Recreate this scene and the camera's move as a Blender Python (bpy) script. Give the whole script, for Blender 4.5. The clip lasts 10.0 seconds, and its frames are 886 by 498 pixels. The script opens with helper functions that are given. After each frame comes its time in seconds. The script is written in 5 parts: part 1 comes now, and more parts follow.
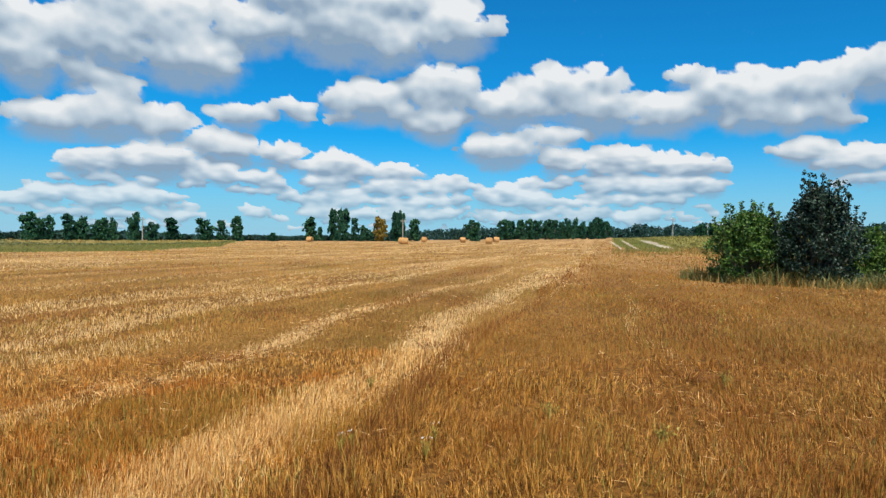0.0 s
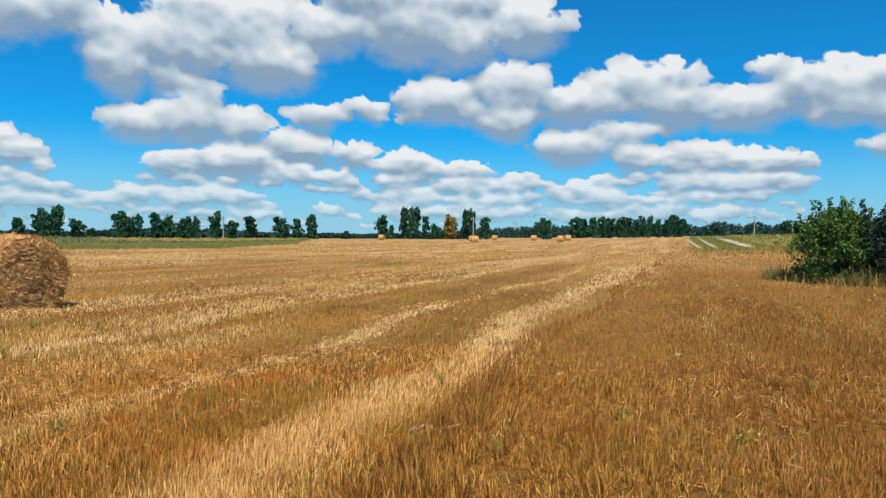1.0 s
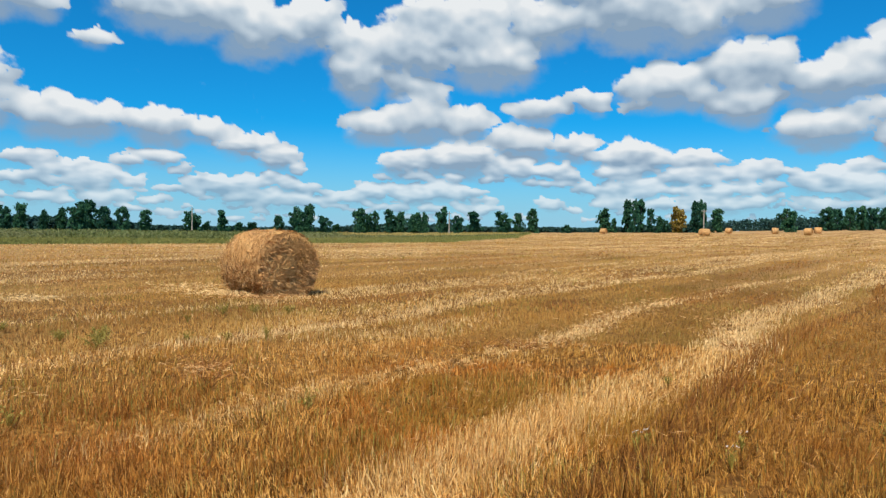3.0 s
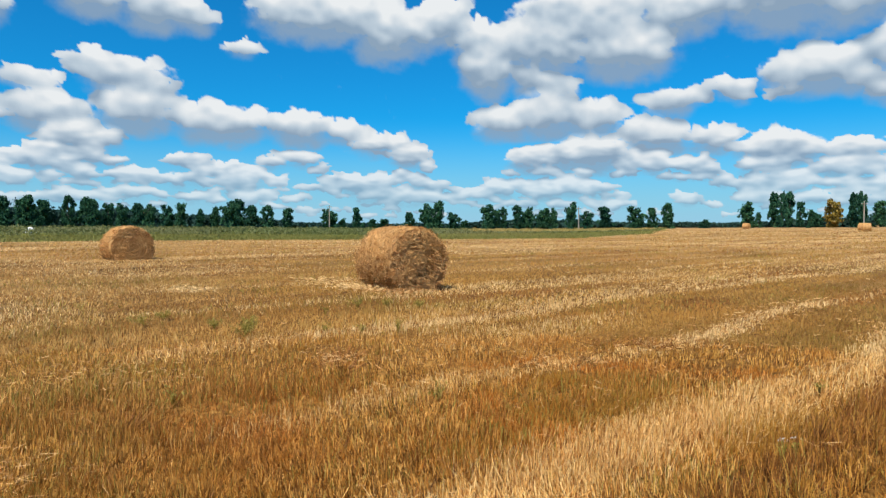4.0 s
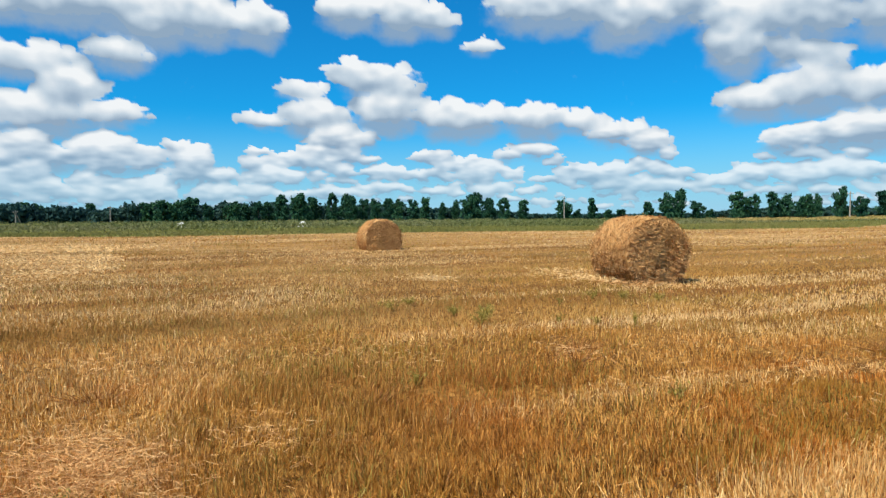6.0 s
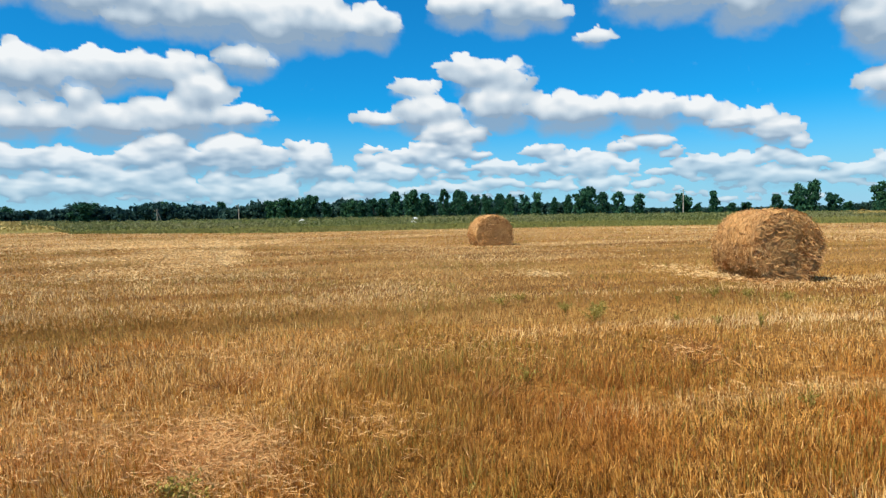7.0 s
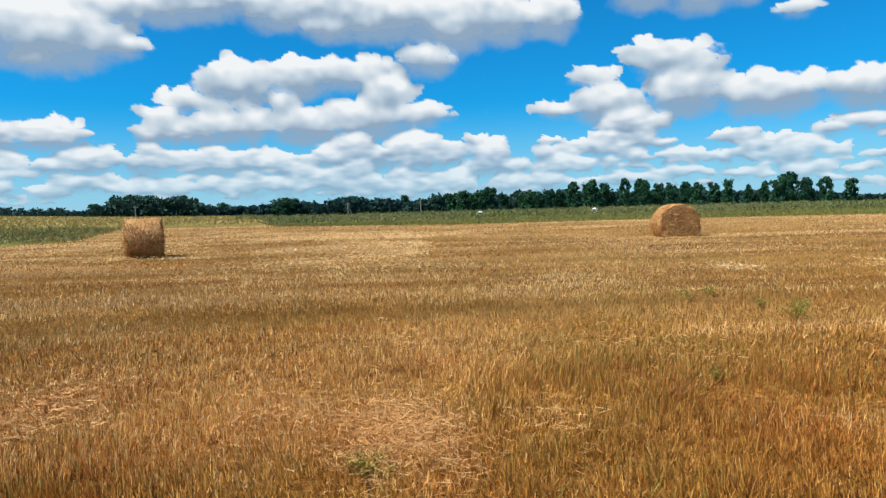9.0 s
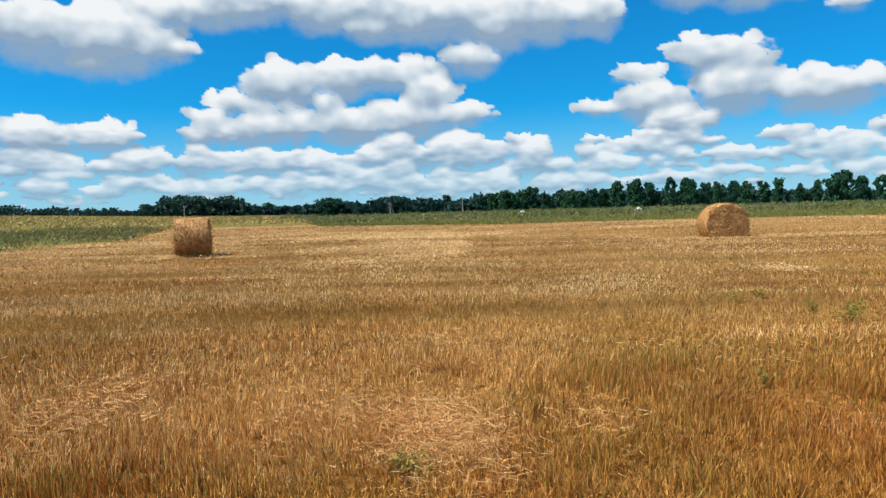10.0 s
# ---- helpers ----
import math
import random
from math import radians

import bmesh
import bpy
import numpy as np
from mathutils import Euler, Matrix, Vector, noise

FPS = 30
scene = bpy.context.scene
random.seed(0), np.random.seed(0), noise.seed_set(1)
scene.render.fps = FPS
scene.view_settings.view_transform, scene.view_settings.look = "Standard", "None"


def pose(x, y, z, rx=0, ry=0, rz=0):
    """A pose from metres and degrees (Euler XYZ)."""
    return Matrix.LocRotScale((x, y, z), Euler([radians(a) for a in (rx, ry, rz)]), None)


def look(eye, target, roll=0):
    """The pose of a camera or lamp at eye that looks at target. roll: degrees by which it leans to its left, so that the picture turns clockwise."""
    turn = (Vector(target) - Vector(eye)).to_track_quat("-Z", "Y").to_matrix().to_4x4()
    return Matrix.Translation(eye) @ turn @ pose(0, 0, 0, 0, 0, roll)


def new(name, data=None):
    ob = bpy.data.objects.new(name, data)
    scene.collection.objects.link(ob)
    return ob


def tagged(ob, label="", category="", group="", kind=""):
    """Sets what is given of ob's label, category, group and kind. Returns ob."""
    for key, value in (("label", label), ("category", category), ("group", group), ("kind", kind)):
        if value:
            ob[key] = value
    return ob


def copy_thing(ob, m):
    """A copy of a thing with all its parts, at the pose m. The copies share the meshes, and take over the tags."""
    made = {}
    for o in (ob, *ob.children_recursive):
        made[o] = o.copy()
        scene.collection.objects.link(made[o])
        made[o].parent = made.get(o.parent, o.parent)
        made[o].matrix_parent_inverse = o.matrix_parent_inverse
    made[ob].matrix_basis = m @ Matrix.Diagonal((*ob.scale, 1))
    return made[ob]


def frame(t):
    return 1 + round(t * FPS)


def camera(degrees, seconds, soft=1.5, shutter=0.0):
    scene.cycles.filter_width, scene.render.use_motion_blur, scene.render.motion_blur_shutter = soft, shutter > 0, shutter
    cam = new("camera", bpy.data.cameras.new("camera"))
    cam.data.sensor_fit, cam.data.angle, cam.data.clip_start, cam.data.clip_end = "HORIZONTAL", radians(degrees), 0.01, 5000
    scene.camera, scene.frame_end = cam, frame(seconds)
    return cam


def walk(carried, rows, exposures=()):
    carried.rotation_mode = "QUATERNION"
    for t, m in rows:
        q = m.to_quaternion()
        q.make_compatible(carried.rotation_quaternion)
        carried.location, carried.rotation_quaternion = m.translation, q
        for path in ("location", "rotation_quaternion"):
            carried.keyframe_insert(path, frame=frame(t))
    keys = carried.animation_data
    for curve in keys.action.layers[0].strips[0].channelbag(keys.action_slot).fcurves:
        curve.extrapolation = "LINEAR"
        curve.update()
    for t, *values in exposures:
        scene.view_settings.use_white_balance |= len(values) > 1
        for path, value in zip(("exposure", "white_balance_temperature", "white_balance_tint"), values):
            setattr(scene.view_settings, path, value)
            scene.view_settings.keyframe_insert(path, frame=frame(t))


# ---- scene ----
cam = camera(66.3, 10.0, soft=1.4)
# seconds, place in metres, turn in degrees
ROWS = [
    (0.0, 0.000, -0.000, 1.466, 89.25, -0.59, -0.00),
    (0.5, -0.004, 0.004, 1.463, 89.16, -0.67, 2.27),
    (1.0, -0.006, -0.019, 1.466, 89.02, -0.65, 5.94),
    (1.5, -0.004, -0.011, 1.463, 88.86, -0.57, 10.48),
    (2.0, -0.015, 0.026, 1.464, 88.66, -0.46, 15.22),
    (2.5, -0.018, 0.042, 1.463, 88.53, -0.41, 19.53),
    (4.0, -0.007, 0.022, 1.458, 87.99, -0.05, 35.20),
    (4.5, -0.032, 0.067, 1.449, 87.86, 0.09, 40.36),
    (5.0, -0.031, 0.075, 1.444, 87.71, 0.30, 45.57),
    (6.5, -0.055, 0.083, 1.443, 87.22, 0.88, 59.36),
    (7.0, -0.048, 0.090, 1.447, 87.12, 1.13, 64.19),
    (7.5, -0.011, 0.072, 1.448, 86.99, 1.38, 68.96),
    (8.0, -0.047, 0.098, 1.447, 86.86, 1.46, 72.79),
    (8.5, -0.040, 0.098, 1.450, 86.73, 1.69, 75.92),
    (9.0, -0.081, 0.099, 1.433, 86.77, 1.81, 79.07),
    (9.5, -0.082, 0.101, 1.430, 86.77, 1.88, 81.39),
    (10.0, -0.078, 0.103, 1.430, 86.86, 1.83, 82.59),
]
walk(cam, [(t, pose(x, y, z, rx, ry, rz)) for t, x, y, z, rx, ry, rz in ROWS], exposures=[(0.0, 0.37), (2.5, 0.36), (4.5, 0.40), (6.5, 0.49), (10.0, 0.47)])

# ---- daylight: high sun behind the first view, blue sky with fair-weather cumulus ----
SUN_AZ, SUN_EL = 191.0, 56.0          # degrees, anticlockwise from the y axis; above the horizon


def heading(az, el=0.0):
    """The unit vector towards an azimuth and elevation in degrees."""
    a, e = radians(az), radians(el)
    return Vector((-math.sin(a) * math.cos(e), math.cos(a) * math.cos(e), math.sin(e)))


sun = new("sun", bpy.data.lights.new("sun", "SUN"))
sun.data.energy, sun.data.angle, sun.data.color = 4.6, radians(0.6), (1.0, 0.955, 0.875)
sun.matrix_world = look((0, 0, 60), Vector((0, 0, 60)) - heading(SUN_AZ, SUN_EL))

world = bpy.data.worlds.new("sky")
scene.world = world
world.use_nodes = True
WN, WL = world.node_tree.nodes, world.node_tree.links
WN.clear()
sky = WN.new("ShaderNodeTexSky")
sky.sky_type, sky.sun_disc = "NISHITA", False
sky.sun_elevation, sky.sun_rotation = radians(SUN_EL), radians(-SUN_AZ)
sky.air_density, sky.dust_density, sky.ozone_density = 1.0, 0.3, 5.0
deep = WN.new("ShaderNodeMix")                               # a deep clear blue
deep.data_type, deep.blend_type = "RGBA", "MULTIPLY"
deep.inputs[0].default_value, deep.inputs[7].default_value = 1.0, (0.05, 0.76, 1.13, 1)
back = WN.new("ShaderNodeBackground")
back.inputs["Strength"].default_value = 0.089
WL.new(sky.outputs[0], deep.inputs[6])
haze, lift, rise_of = WN.new("ShaderNodeMix"), WN.new("ShaderNodeSeparateXYZ"), WN.new("ShaderNodeMapRange")
haze.data_type, rise_of.interpolation_type = "RGBA", "SMOOTHSTEP"       # thick air low over the land
WL.new(WN.new("ShaderNodeTexCoord").outputs["Generated"], lift.inputs[0])
WL.new(lift.outputs[2], rise_of.inputs["Value"])
for key, value in (("From Min", -0.02), ("From Max", 0.16), ("To Min", 0.9), ("To Max", 0.0)):
    rise_of.inputs[key].default_value = value
WL.new(rise_of.outputs["Result"], haze.inputs[0])
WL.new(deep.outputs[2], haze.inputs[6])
haze.inputs[7].default_value = (3.1, 5.2, 6.75, 1)
# broken cloud goes on overhead and behind the camera
broken, spread_of, turned, overhead = WN.new("ShaderNodeTexNoise"), WN.new("ShaderNodeMapRange"), WN.new("ShaderNodeMapRange"), WN.new("ShaderNodeMix")
broken.inputs["Scale"].default_value, broken.inputs["Detail"].default_value = 2.6, 4.0
WL.new(lift.inputs[0].links[0].from_socket, broken.inputs["Vector"])
for node, socket, values in ((spread_of, broken.outputs[0], (0.44, 0.60, 0.0, 1.0)), (turned, lift.outputs[2], (0.43, 0.52, 0.0, 1.0))):
    WL.new(socket, node.inputs["Value"])
    for key, value in zip(("From Min", "From Max", "To Min", "To Max"), values):
        node.inputs[key].default_value = value
both_of = WN.new("ShaderNodeMath")
both_of.operation = "MULTIPLY"
WL.new(spread_of.outputs["Result"], both_of.inputs[0])
WL.new(turned.outputs["Result"], both_of.inputs[1])
overhead.data_type = "RGBA"
WL.new(both_of.outputs[0], overhead.inputs[0])
WL.new(haze.outputs[2], overhead.inputs[6])
overhead.inputs[7].default_value = (4.9, 5.0, 5.1, 1)
WL.new(overhead.outputs[2], back.inputs["Color"])
WL.new(back.outputs[0], WN.new("ShaderNodeOutputWorld").inputs["Surface"])


# ---- the clouds: a far shell whose thickness is heaped up from puffs ----
PUFFS = []


def cloud(*puffs):
    """One cloud, heaped from puffs: azimuth, elevation and half widths in degrees."""
    PUFFS.append(puffs)


cloud((31.5, 13.1, 2.4, 2.3), (32.2, 15.2, 2.7, 1.9), (27.5, 14.8, 4.1, 2.7), (20.4, 14.0, 4.6, 2.1), (17.0, 16.8, 6.9, 2.1), (8.9, 17.4, 5.1, 2.6), (4.6, 16.3, 3.8, 2.0), (-0.6, 17.3, 3.8, 1.9), (10.7, 19.8, 9.1, 2.1), (24.0, 17.2, 5.9, 2.0), (27.9, 12.0, 1.9, 1.2))
cloud((30.0, 8.7, 2.9, 1.4), (26.7, 9.4, 3.4, 1.9), (23.2, 8.9, 3.0, 1.5), (26.0, 11.4, 2.3, 1.0))
cloud((27.5, 5.6, 2.6, 1.2), (23.2, 6.1, 4.4, 1.5), (18.2, 7.3, 3.2, 1.4), (17.8, 5.3, 3.0, 0.8), (13.8, 6.9, 2.2, 1.1), (8.8, 6.0, 3.7, 1.3), (4.1, 5.7, 2.8, 0.9))
cloud((10.6, 10.1, 2.8, 0.8), (6.5, 11.6, 4.0, 1.8), (0.3, 12.4, 3.6, 2.5), (2.2, 10.1, 5.2, 1.4), (-5.4, 11.1, 4.7, 1.8), (-10.5, 12.5, 5.0, 2.0), (-12.8, 10.9, 3.6, 1.8))
cloud((-18.1, 10.3, 3.9, 1.5), (-23.1, 11.5, 4.4, 2.1), (-28.5, 11.6, 3.7, 1.8), (-32.0, 12.4, 2.7, 1.7), (-27.0, 9.5, 4.9, 1.2), (-19.8, 13.0, 1.7, 0.9))
cloud((-4.5, 7.6, 3.8, 1.3), (-8.7, 8.7, 3.3, 1.1), (-11.5, 6.6, 4.6, 1.3), (-16.0, 6.3, 4.0, 1.0), (-19.9, 6.0, 2.9, 1.1), (-16.5, 4.5, 3.9, 0.9), (-21.1, 4.4, 1.7, 0.8))
cloud((-27.8, 7.0, 2.2, 1.0), (-31.1, 6.2, 2.4, 1.2), (-31.8, 4.6, 2.1, 0.6), (16.5, 9.8, 2.6, 1.1))
cloud((25.2, 3.1, 2.7, 0.8), (29.3, 3.0, 2.2, 0.6), (32.1, 2.7, 1.4, 0.6), (7.8, 4.4, 3.3, 0.8), (1.7, 4.3, 2.9, 0.7), (-5.5, 3.6, 3.3, 0.8), (1.2, 3.1, 2.9, 0.6), (14.2, 4.5, 0.9, 0.6), (10.6, 3.4, 4.6, 0.6), (-18.2, 3.4, 3.4, 0.6))
cloud((24.0, 1.7, 4.8, 0.4), (7.8, 2.1, 9.3, 0.6), (-10.2, 2.0, 6.9, 0.5))
cloud((45.2, 17.1, 6.1, 2.1), (39.6, 15.9, 4.2, 2.2), (58.1, 16.4, 4.7, 1.4), (55.3, 16.0, 2.0, 0.8), (51.7, 13.8, 2.0, 0.7))
cloud((66.5, 10.5, 2.3, 0.9), (62.1, 12.1, 2.0, 0.9), (60.1, 11.5, 3.6, 1.5), (58.0, 10.6, 1.7, 0.9))
cloud((69.5, 7.9, 2.2, 0.7), (65.4, 8.6, 3.1, 1.5), (59.3, 9.0, 3.4, 1.7), (53.1, 8.3, 3.8, 1.6), (47.2, 8.0, 2.8, 1.4), (43.4, 7.7, 2.4, 0.9), (63.8, 6.6, 3.6, 1.1), (62.6, 5.1, 4.1, 0.8), (40.5, 6.7, 2.8, 1.0), (38.2, 5.7, 2.4, 0.9), (47.2, 5.5, 2.1, 0.7))
cloud((72.4, 3.5, 1.4, 0.7), (68.5, 3.6, 2.6, 0.7), (61.0, 3.9, 3.1, 0.6), (56.7, 3.7, 3.1, 0.6), (51.8, 3.8, 3.7, 0.8), (44.3, 3.7, 3.5, 0.9), (37.7, 3.6, 2.8, 0.7), (58.1, 2.3, 10.7, 0.5), (38.6, 2.4, 5.7, 0.6), (68.1, 2.2, 4.5, 0.4))
cloud((108.5, 13.8, 5.7, 2.4), (112.9, 14.2, 3.5, 2.3), (103.9, 13.1, 2.4, 1.0), (109.8, 11.8, 1.5, 0.6), (95.1, 16.8, 11.0, 1.4), (83.2, 16.2, 9.3, 1.9), (73.9, 15.1, 5.5, 1.7), (80.0, 12.6, 2.8, 1.3), (69.8, 15.4, 2.7, 1.5))
cloud((99.0, 9.3, 2.2, 1.0), (95.4, 10.8, 3.4, 1.8), (90.4, 11.3, 3.5, 1.6), (86.2, 11.7, 3.7, 1.3), (94.1, 9.1, 3.6, 1.1), (83.4, 9.8, 2.4, 1.8), (85.4, 8.1, 4.2, 1.6), (80.6, 8.1, 2.6, 1.0), (90.1, 7.5, 3.7, 1.4), (98.2, 7.1, 4.4, 1.1))
cloud((113.3, 6.4, 2.8, 1.4), (108.9, 6.7, 3.2, 1.2), (113.4, 5.0, 2.1, 0.8), (109.8, 4.6, 3.4, 0.9), (114.8, 3.8, 1.0, 0.7), (106.3, 4.4, 2.0, 0.8), (100.6, 16.6, 4.7, 1.3))
cloud((102.2, 4.4, 2.1, 0.8), (97.5, 4.6, 3.5, 1.1), (93.4, 4.5, 2.3, 0.8), (85.5, 5.1, 4.2, 1.3), (78.8, 4.8, 4.2, 1.3), (88.8, 3.7, 3.7, 0.9), (74.6, 3.7, 2.8, 0.9))
cloud((98.0, 2.5, 6.6, 0.7), (86.5, 2.5, 9.4, 0.8), (108.4, 2.7, 5.8, 0.6), (77.0, 2.2, 5.6, 0.7))

cloud((97.5, 16.9, 3.4, 1.5), (92.0, 16.6, 3.6, 1.6), (101.2, 16.4, 3.0, 1.4), (104.4, 15.9, 3.0, 1.4), (35.4, 16.7, 3.0, 1.7), (12.3, 10.6, 1.9, 0.8), (88.0, 15.2, 3.0, 1.2), (84.0, 15.9, 4.0, 1.7), (78.5, 15.8, 4.0, 1.9), (73.6, 15.3, 3.2, 1.6), (89.5, 16.6, 4.0, 1.4))


def lattice(u, v, seed):
    """Smooth value noise on a unit lattice, 0 to 1."""
    i, j = np.floor(u).astype(np.int64), np.floor(v).astype(np.int64)
    a, b = u - i, v - j
    a, b = a * a * a * (a * (a * 6 - 15) + 10), b * b * b * (b * (b * 6 - 15) + 10)

    def h(p, q):
        k = (p * 374761393 + q * 668265263 + seed * 974634777) & 0x7FFFFFFF
        k = ((k ^ (k >> 13)) * 1274126177) & 0x7FFFFFFF
        return ((k ^ (k >> 16)) & 0xFFFF) / 65535.0

    return (h(i, j) * (1 - a) + h(i + 1, j) * a) * (1 - b) + (h(i, j + 1) * (1 - a) + h(i + 1, j + 1) * a) * b


def fractal(u, v, seed, octaves=5, rough=0.55):
    total, size, much = 0.0, 1.0, 0.0
    for k in range(octaves):
        total, much = total + size * lattice(u * 2 ** k, v * 2 ** k, seed + k), much + size
        size *= rough
    return total / much


def blurred(field, times):
    for _ in range(times):
        for axis in (0, 1):
            field = 0.5 * field + 0.25 * (np.roll(field, 1, axis) + np.roll(field, -1, axis))
    return field


def billow(u, v, seed, octaves=4, rough=0.55):
    """Rounded lumps with creases between them, 0 to 1."""
    total, size, much = 0.0, 1.0, 0.0
    for k in range(octaves):
        total, much = total + size * np.abs(2 * lattice(u * 2 ** k, v * 2 ** k, seed + k) - 1), much + size
        size *= rough
    return total / much


def build_clouds():
    rng = random.Random(8)
    step_az, far = 0.2, 4300.0
    rise = np.concatenate([np.arange(-0.2, 7.0, 0.08), np.arange(7.0, 25, 0.2)])      # finer low down, where the clouds are far off
    az, el = np.meshgrid(np.arange(-40, 122, step_az), rise, indexing="ij")
    fu, fv = az, el * 1.5
    wu = az + 1.5 * (fractal(fu * 0.45, fv * 0.45, 1, 4) - 0.5) + 0.45 * (fractal(fu * 2.2, fv * 2.2, 2, 3) - 0.5)
    wv = el + 0.9 * (fractal(fu * 0.45, fv * 0.45, 3, 4) - 0.5) + 0.35 * (fractal(fu * 2.2, fv * 2.2, 4, 3) - 0.5)
    heaped, body, skirt, lean, much, bulk = (np.zeros_like(az) for _ in range(6))
    much += 1e-4

    def heap(a0, e0, ra, re, height):
        i0, i1 = int((a0 - ra - 2 + 40) / step_az), int((a0 + ra + 2 + 40) / step_az) + 1
        j0, j1 = np.searchsorted(rise, (e0 - 1.6 * re - 1, e0 + re + 1))
        w = (slice(max(0, i0), max(0, i1)), slice(max(0, j0), max(0, j1)))
        qa, qe = (wu[w] - a0) / ra, (wv[w] - e0) / re
        k = np.clip(1 - qa * qa - np.where(qe < 0, qe * 1.3, qe) ** 2, 0, 1)
        heaped[w] = np.maximum(heaped[w], height * np.sqrt(k))
        body[w] = np.maximum(body[w], k)
        return w, qa, qe, k

    low = random.Random(17)                                   # rows of small flat clouds far off, low down
    for _ in range(560):
        k, at = low.random(), low.uniform(-40, 121)
        if at > 60 and low.random() < 0.3 or at < -22 and k > 0.25 or k > 0.6 and low.random() < 0.6:
            continue
        PUFFS.append(((at, 0.8 + 4.4 * k, low.uniform(0.4, 1.3) * (0.6 + k), low.uniform(0.18, 0.36) * (0.6 + k)),))
    for _ in range(64):                                       # crowded heaps over the far side of the field
        PUFFS.append(((low.uniform(62, 121), low.uniform(1.3, 6.0), low.uniform(0.7, 1.5), low.uniform(0.4, 0.85)),))
    split = []
    for puffs in PUFFS:
        for a0, e0, ra, re in puffs:
            if ra < 3.2 * re:
                split.append((a0, e0, ra, re))
                continue
            for _ in range(int(1.5 * ra / re)):               # a long bank is a row of heaps on one base
                k = rng.uniform(0.55, 1.25)
                split.append((a0 + rng.uniform(-0.95, 0.95) * ra, e0 + re * (k - 0.95) * 0.75 + rng.uniform(-0.35, 0.35) * re, re * k * rng.uniform(1.1, 2.1), re * k))
    for a0, e0, ra, re in split:
        ra, re = ra * 1.04, re * 1.06
        w, qa, qe, k = heap(a0, e0 - 0.1 * re, ra, re, re)
        wide = np.clip(1 - (qa / 1.12) ** 2 - ((qe + 0.3) / 1.15) ** 2, 0, 1)
        skirt[w] = np.maximum(skirt[w], wide * min(1.0, 0.25 + 0.5 * re))
        share = k * k + 0.04 * wide
        lean[w] += share * np.clip(qe, -1.2, 1)
        much[w] += share
        bulk[w] = np.maximum(bulk[w], np.sqrt(wide) * re)
        for _ in range(int(7 + 5 * ra / re)):                 # smaller heads over the top and the flanks
            turn, out = rng.uniform(-0.2, math.pi + 0.2), rng.uniform(0.3, 0.98)
            size = re * rng.uniform(0.2, 0.5)
            ca, ce = a0 + math.cos(turn) * out * ra, e0 + math.sin(turn) * out * re * 0.85
            heap(ca, ce, size * 1.35, size, size + 0.75 * re * math.sqrt(max(0, 1 - out * out)))
    near = np.clip((el - 4) / 6, 0, 1)                        # higher up is nearer, and its lumps are larger
    lumps = billow(fu * 1.6, fv * 2.3, 25) * (1 - near) + billow(fu * 0.62, fv * 0.66, 35, 5) * near - 0.38
    ragged = fractal(fu * 0.7, fv * 0.9, 15, 6, 0.62) - 0.5
    upper = blurred(lean / much, 3)
    # light on the heaps: the sun stands high behind the camera; the flat bases are in their own shade
    form = blurred(heaped + (0.25 + 0.75 * near) * lumps * np.clip(heaped * 1.5, 0, 1), 2)
    ga, ge = np.gradient(form, step_az, rise)
    facing = (0.10 * ga - 0.55 * ge + 0.75) / np.sqrt(ga * ga + ge * ge + 1.0)
    soft = fractal(fu * 0.9, fv * 1.1, 45, 5, 0.6) - 0.5
    lit = 0.44 + 0.24 * (facing - 0.62) + 0.72 * upper + (0.45 - 0.2 * near) * lumps + 0.75 * soft - 0.06 * np.clip(blurred(bulk, 4) - 0.5, 0, 2) + 0.08
    under = np.clip(0.2 - 0.9 * upper, 0, 1)                   # crisp heads, thin ragged undersides
    cover = body * (1 - 0.6 * under) + (0.66 * lumps + 0.45 * ragged) * np.clip(body * 8 + 0.02, 0, 1) * (1 - 0.4 * under)
    skirt = blurred(skirt, 2) + 0.45 * ragged * np.clip(skirt * 4, 0, 1) + 0.15 * lumps
    a, e = np.radians(az), np.radians(el)
    verts = np.stack([-far * np.sin(a) * np.cos(e), far * np.cos(a) * np.cos(e), far * np.sin(e)], -1).reshape(-1, 3)
    p, q = az.shape
    i, j = np.meshgrid(np.arange(p - 1), np.arange(q - 1), indexing="ij")
    faces = np.stack([i * q + j, (i + 1) * q + j, (i + 1) * q + j + 1, i * q + j + 1], -1).reshape(-1, 4)
    me = bpy.data.meshes.new("backdrop")
    me.vertices.add(len(verts))
    me.vertices.foreach_set("co", verts.astype(np.float32).ravel())
    me.loops.add(faces.size)
    me.loops.foreach_set("vertex_index", faces.astype(np.int32).ravel())
    me.polygons.add(len(faces))
    me.polygons.foreach_set("loop_start", np.arange(len(faces), dtype=np.int32) * 4)
    me.polygons.foreach_set("loop_total", np.full(len(faces), 4, np.int32))
    me.update(calc_edges=True)
    for name, field in (("cover", cover), ("skirt", skirt), ("form", blurred(lit, 1))):
        at = me.attributes.new(name, "FLOAT", "POINT")
        at.data.foreach_set("value", field.astype(np.float32).ravel())
    m = bpy.data.materials.new("cumulus")
    m.use_nodes = True
    N, L = m.node_tree.nodes, m.node_tree.links
    N.clear()

    def field(name):
        n = N.new("ShaderNodeAttribute")
        n.attribute_name = name
        return n.outputs["Fac"]

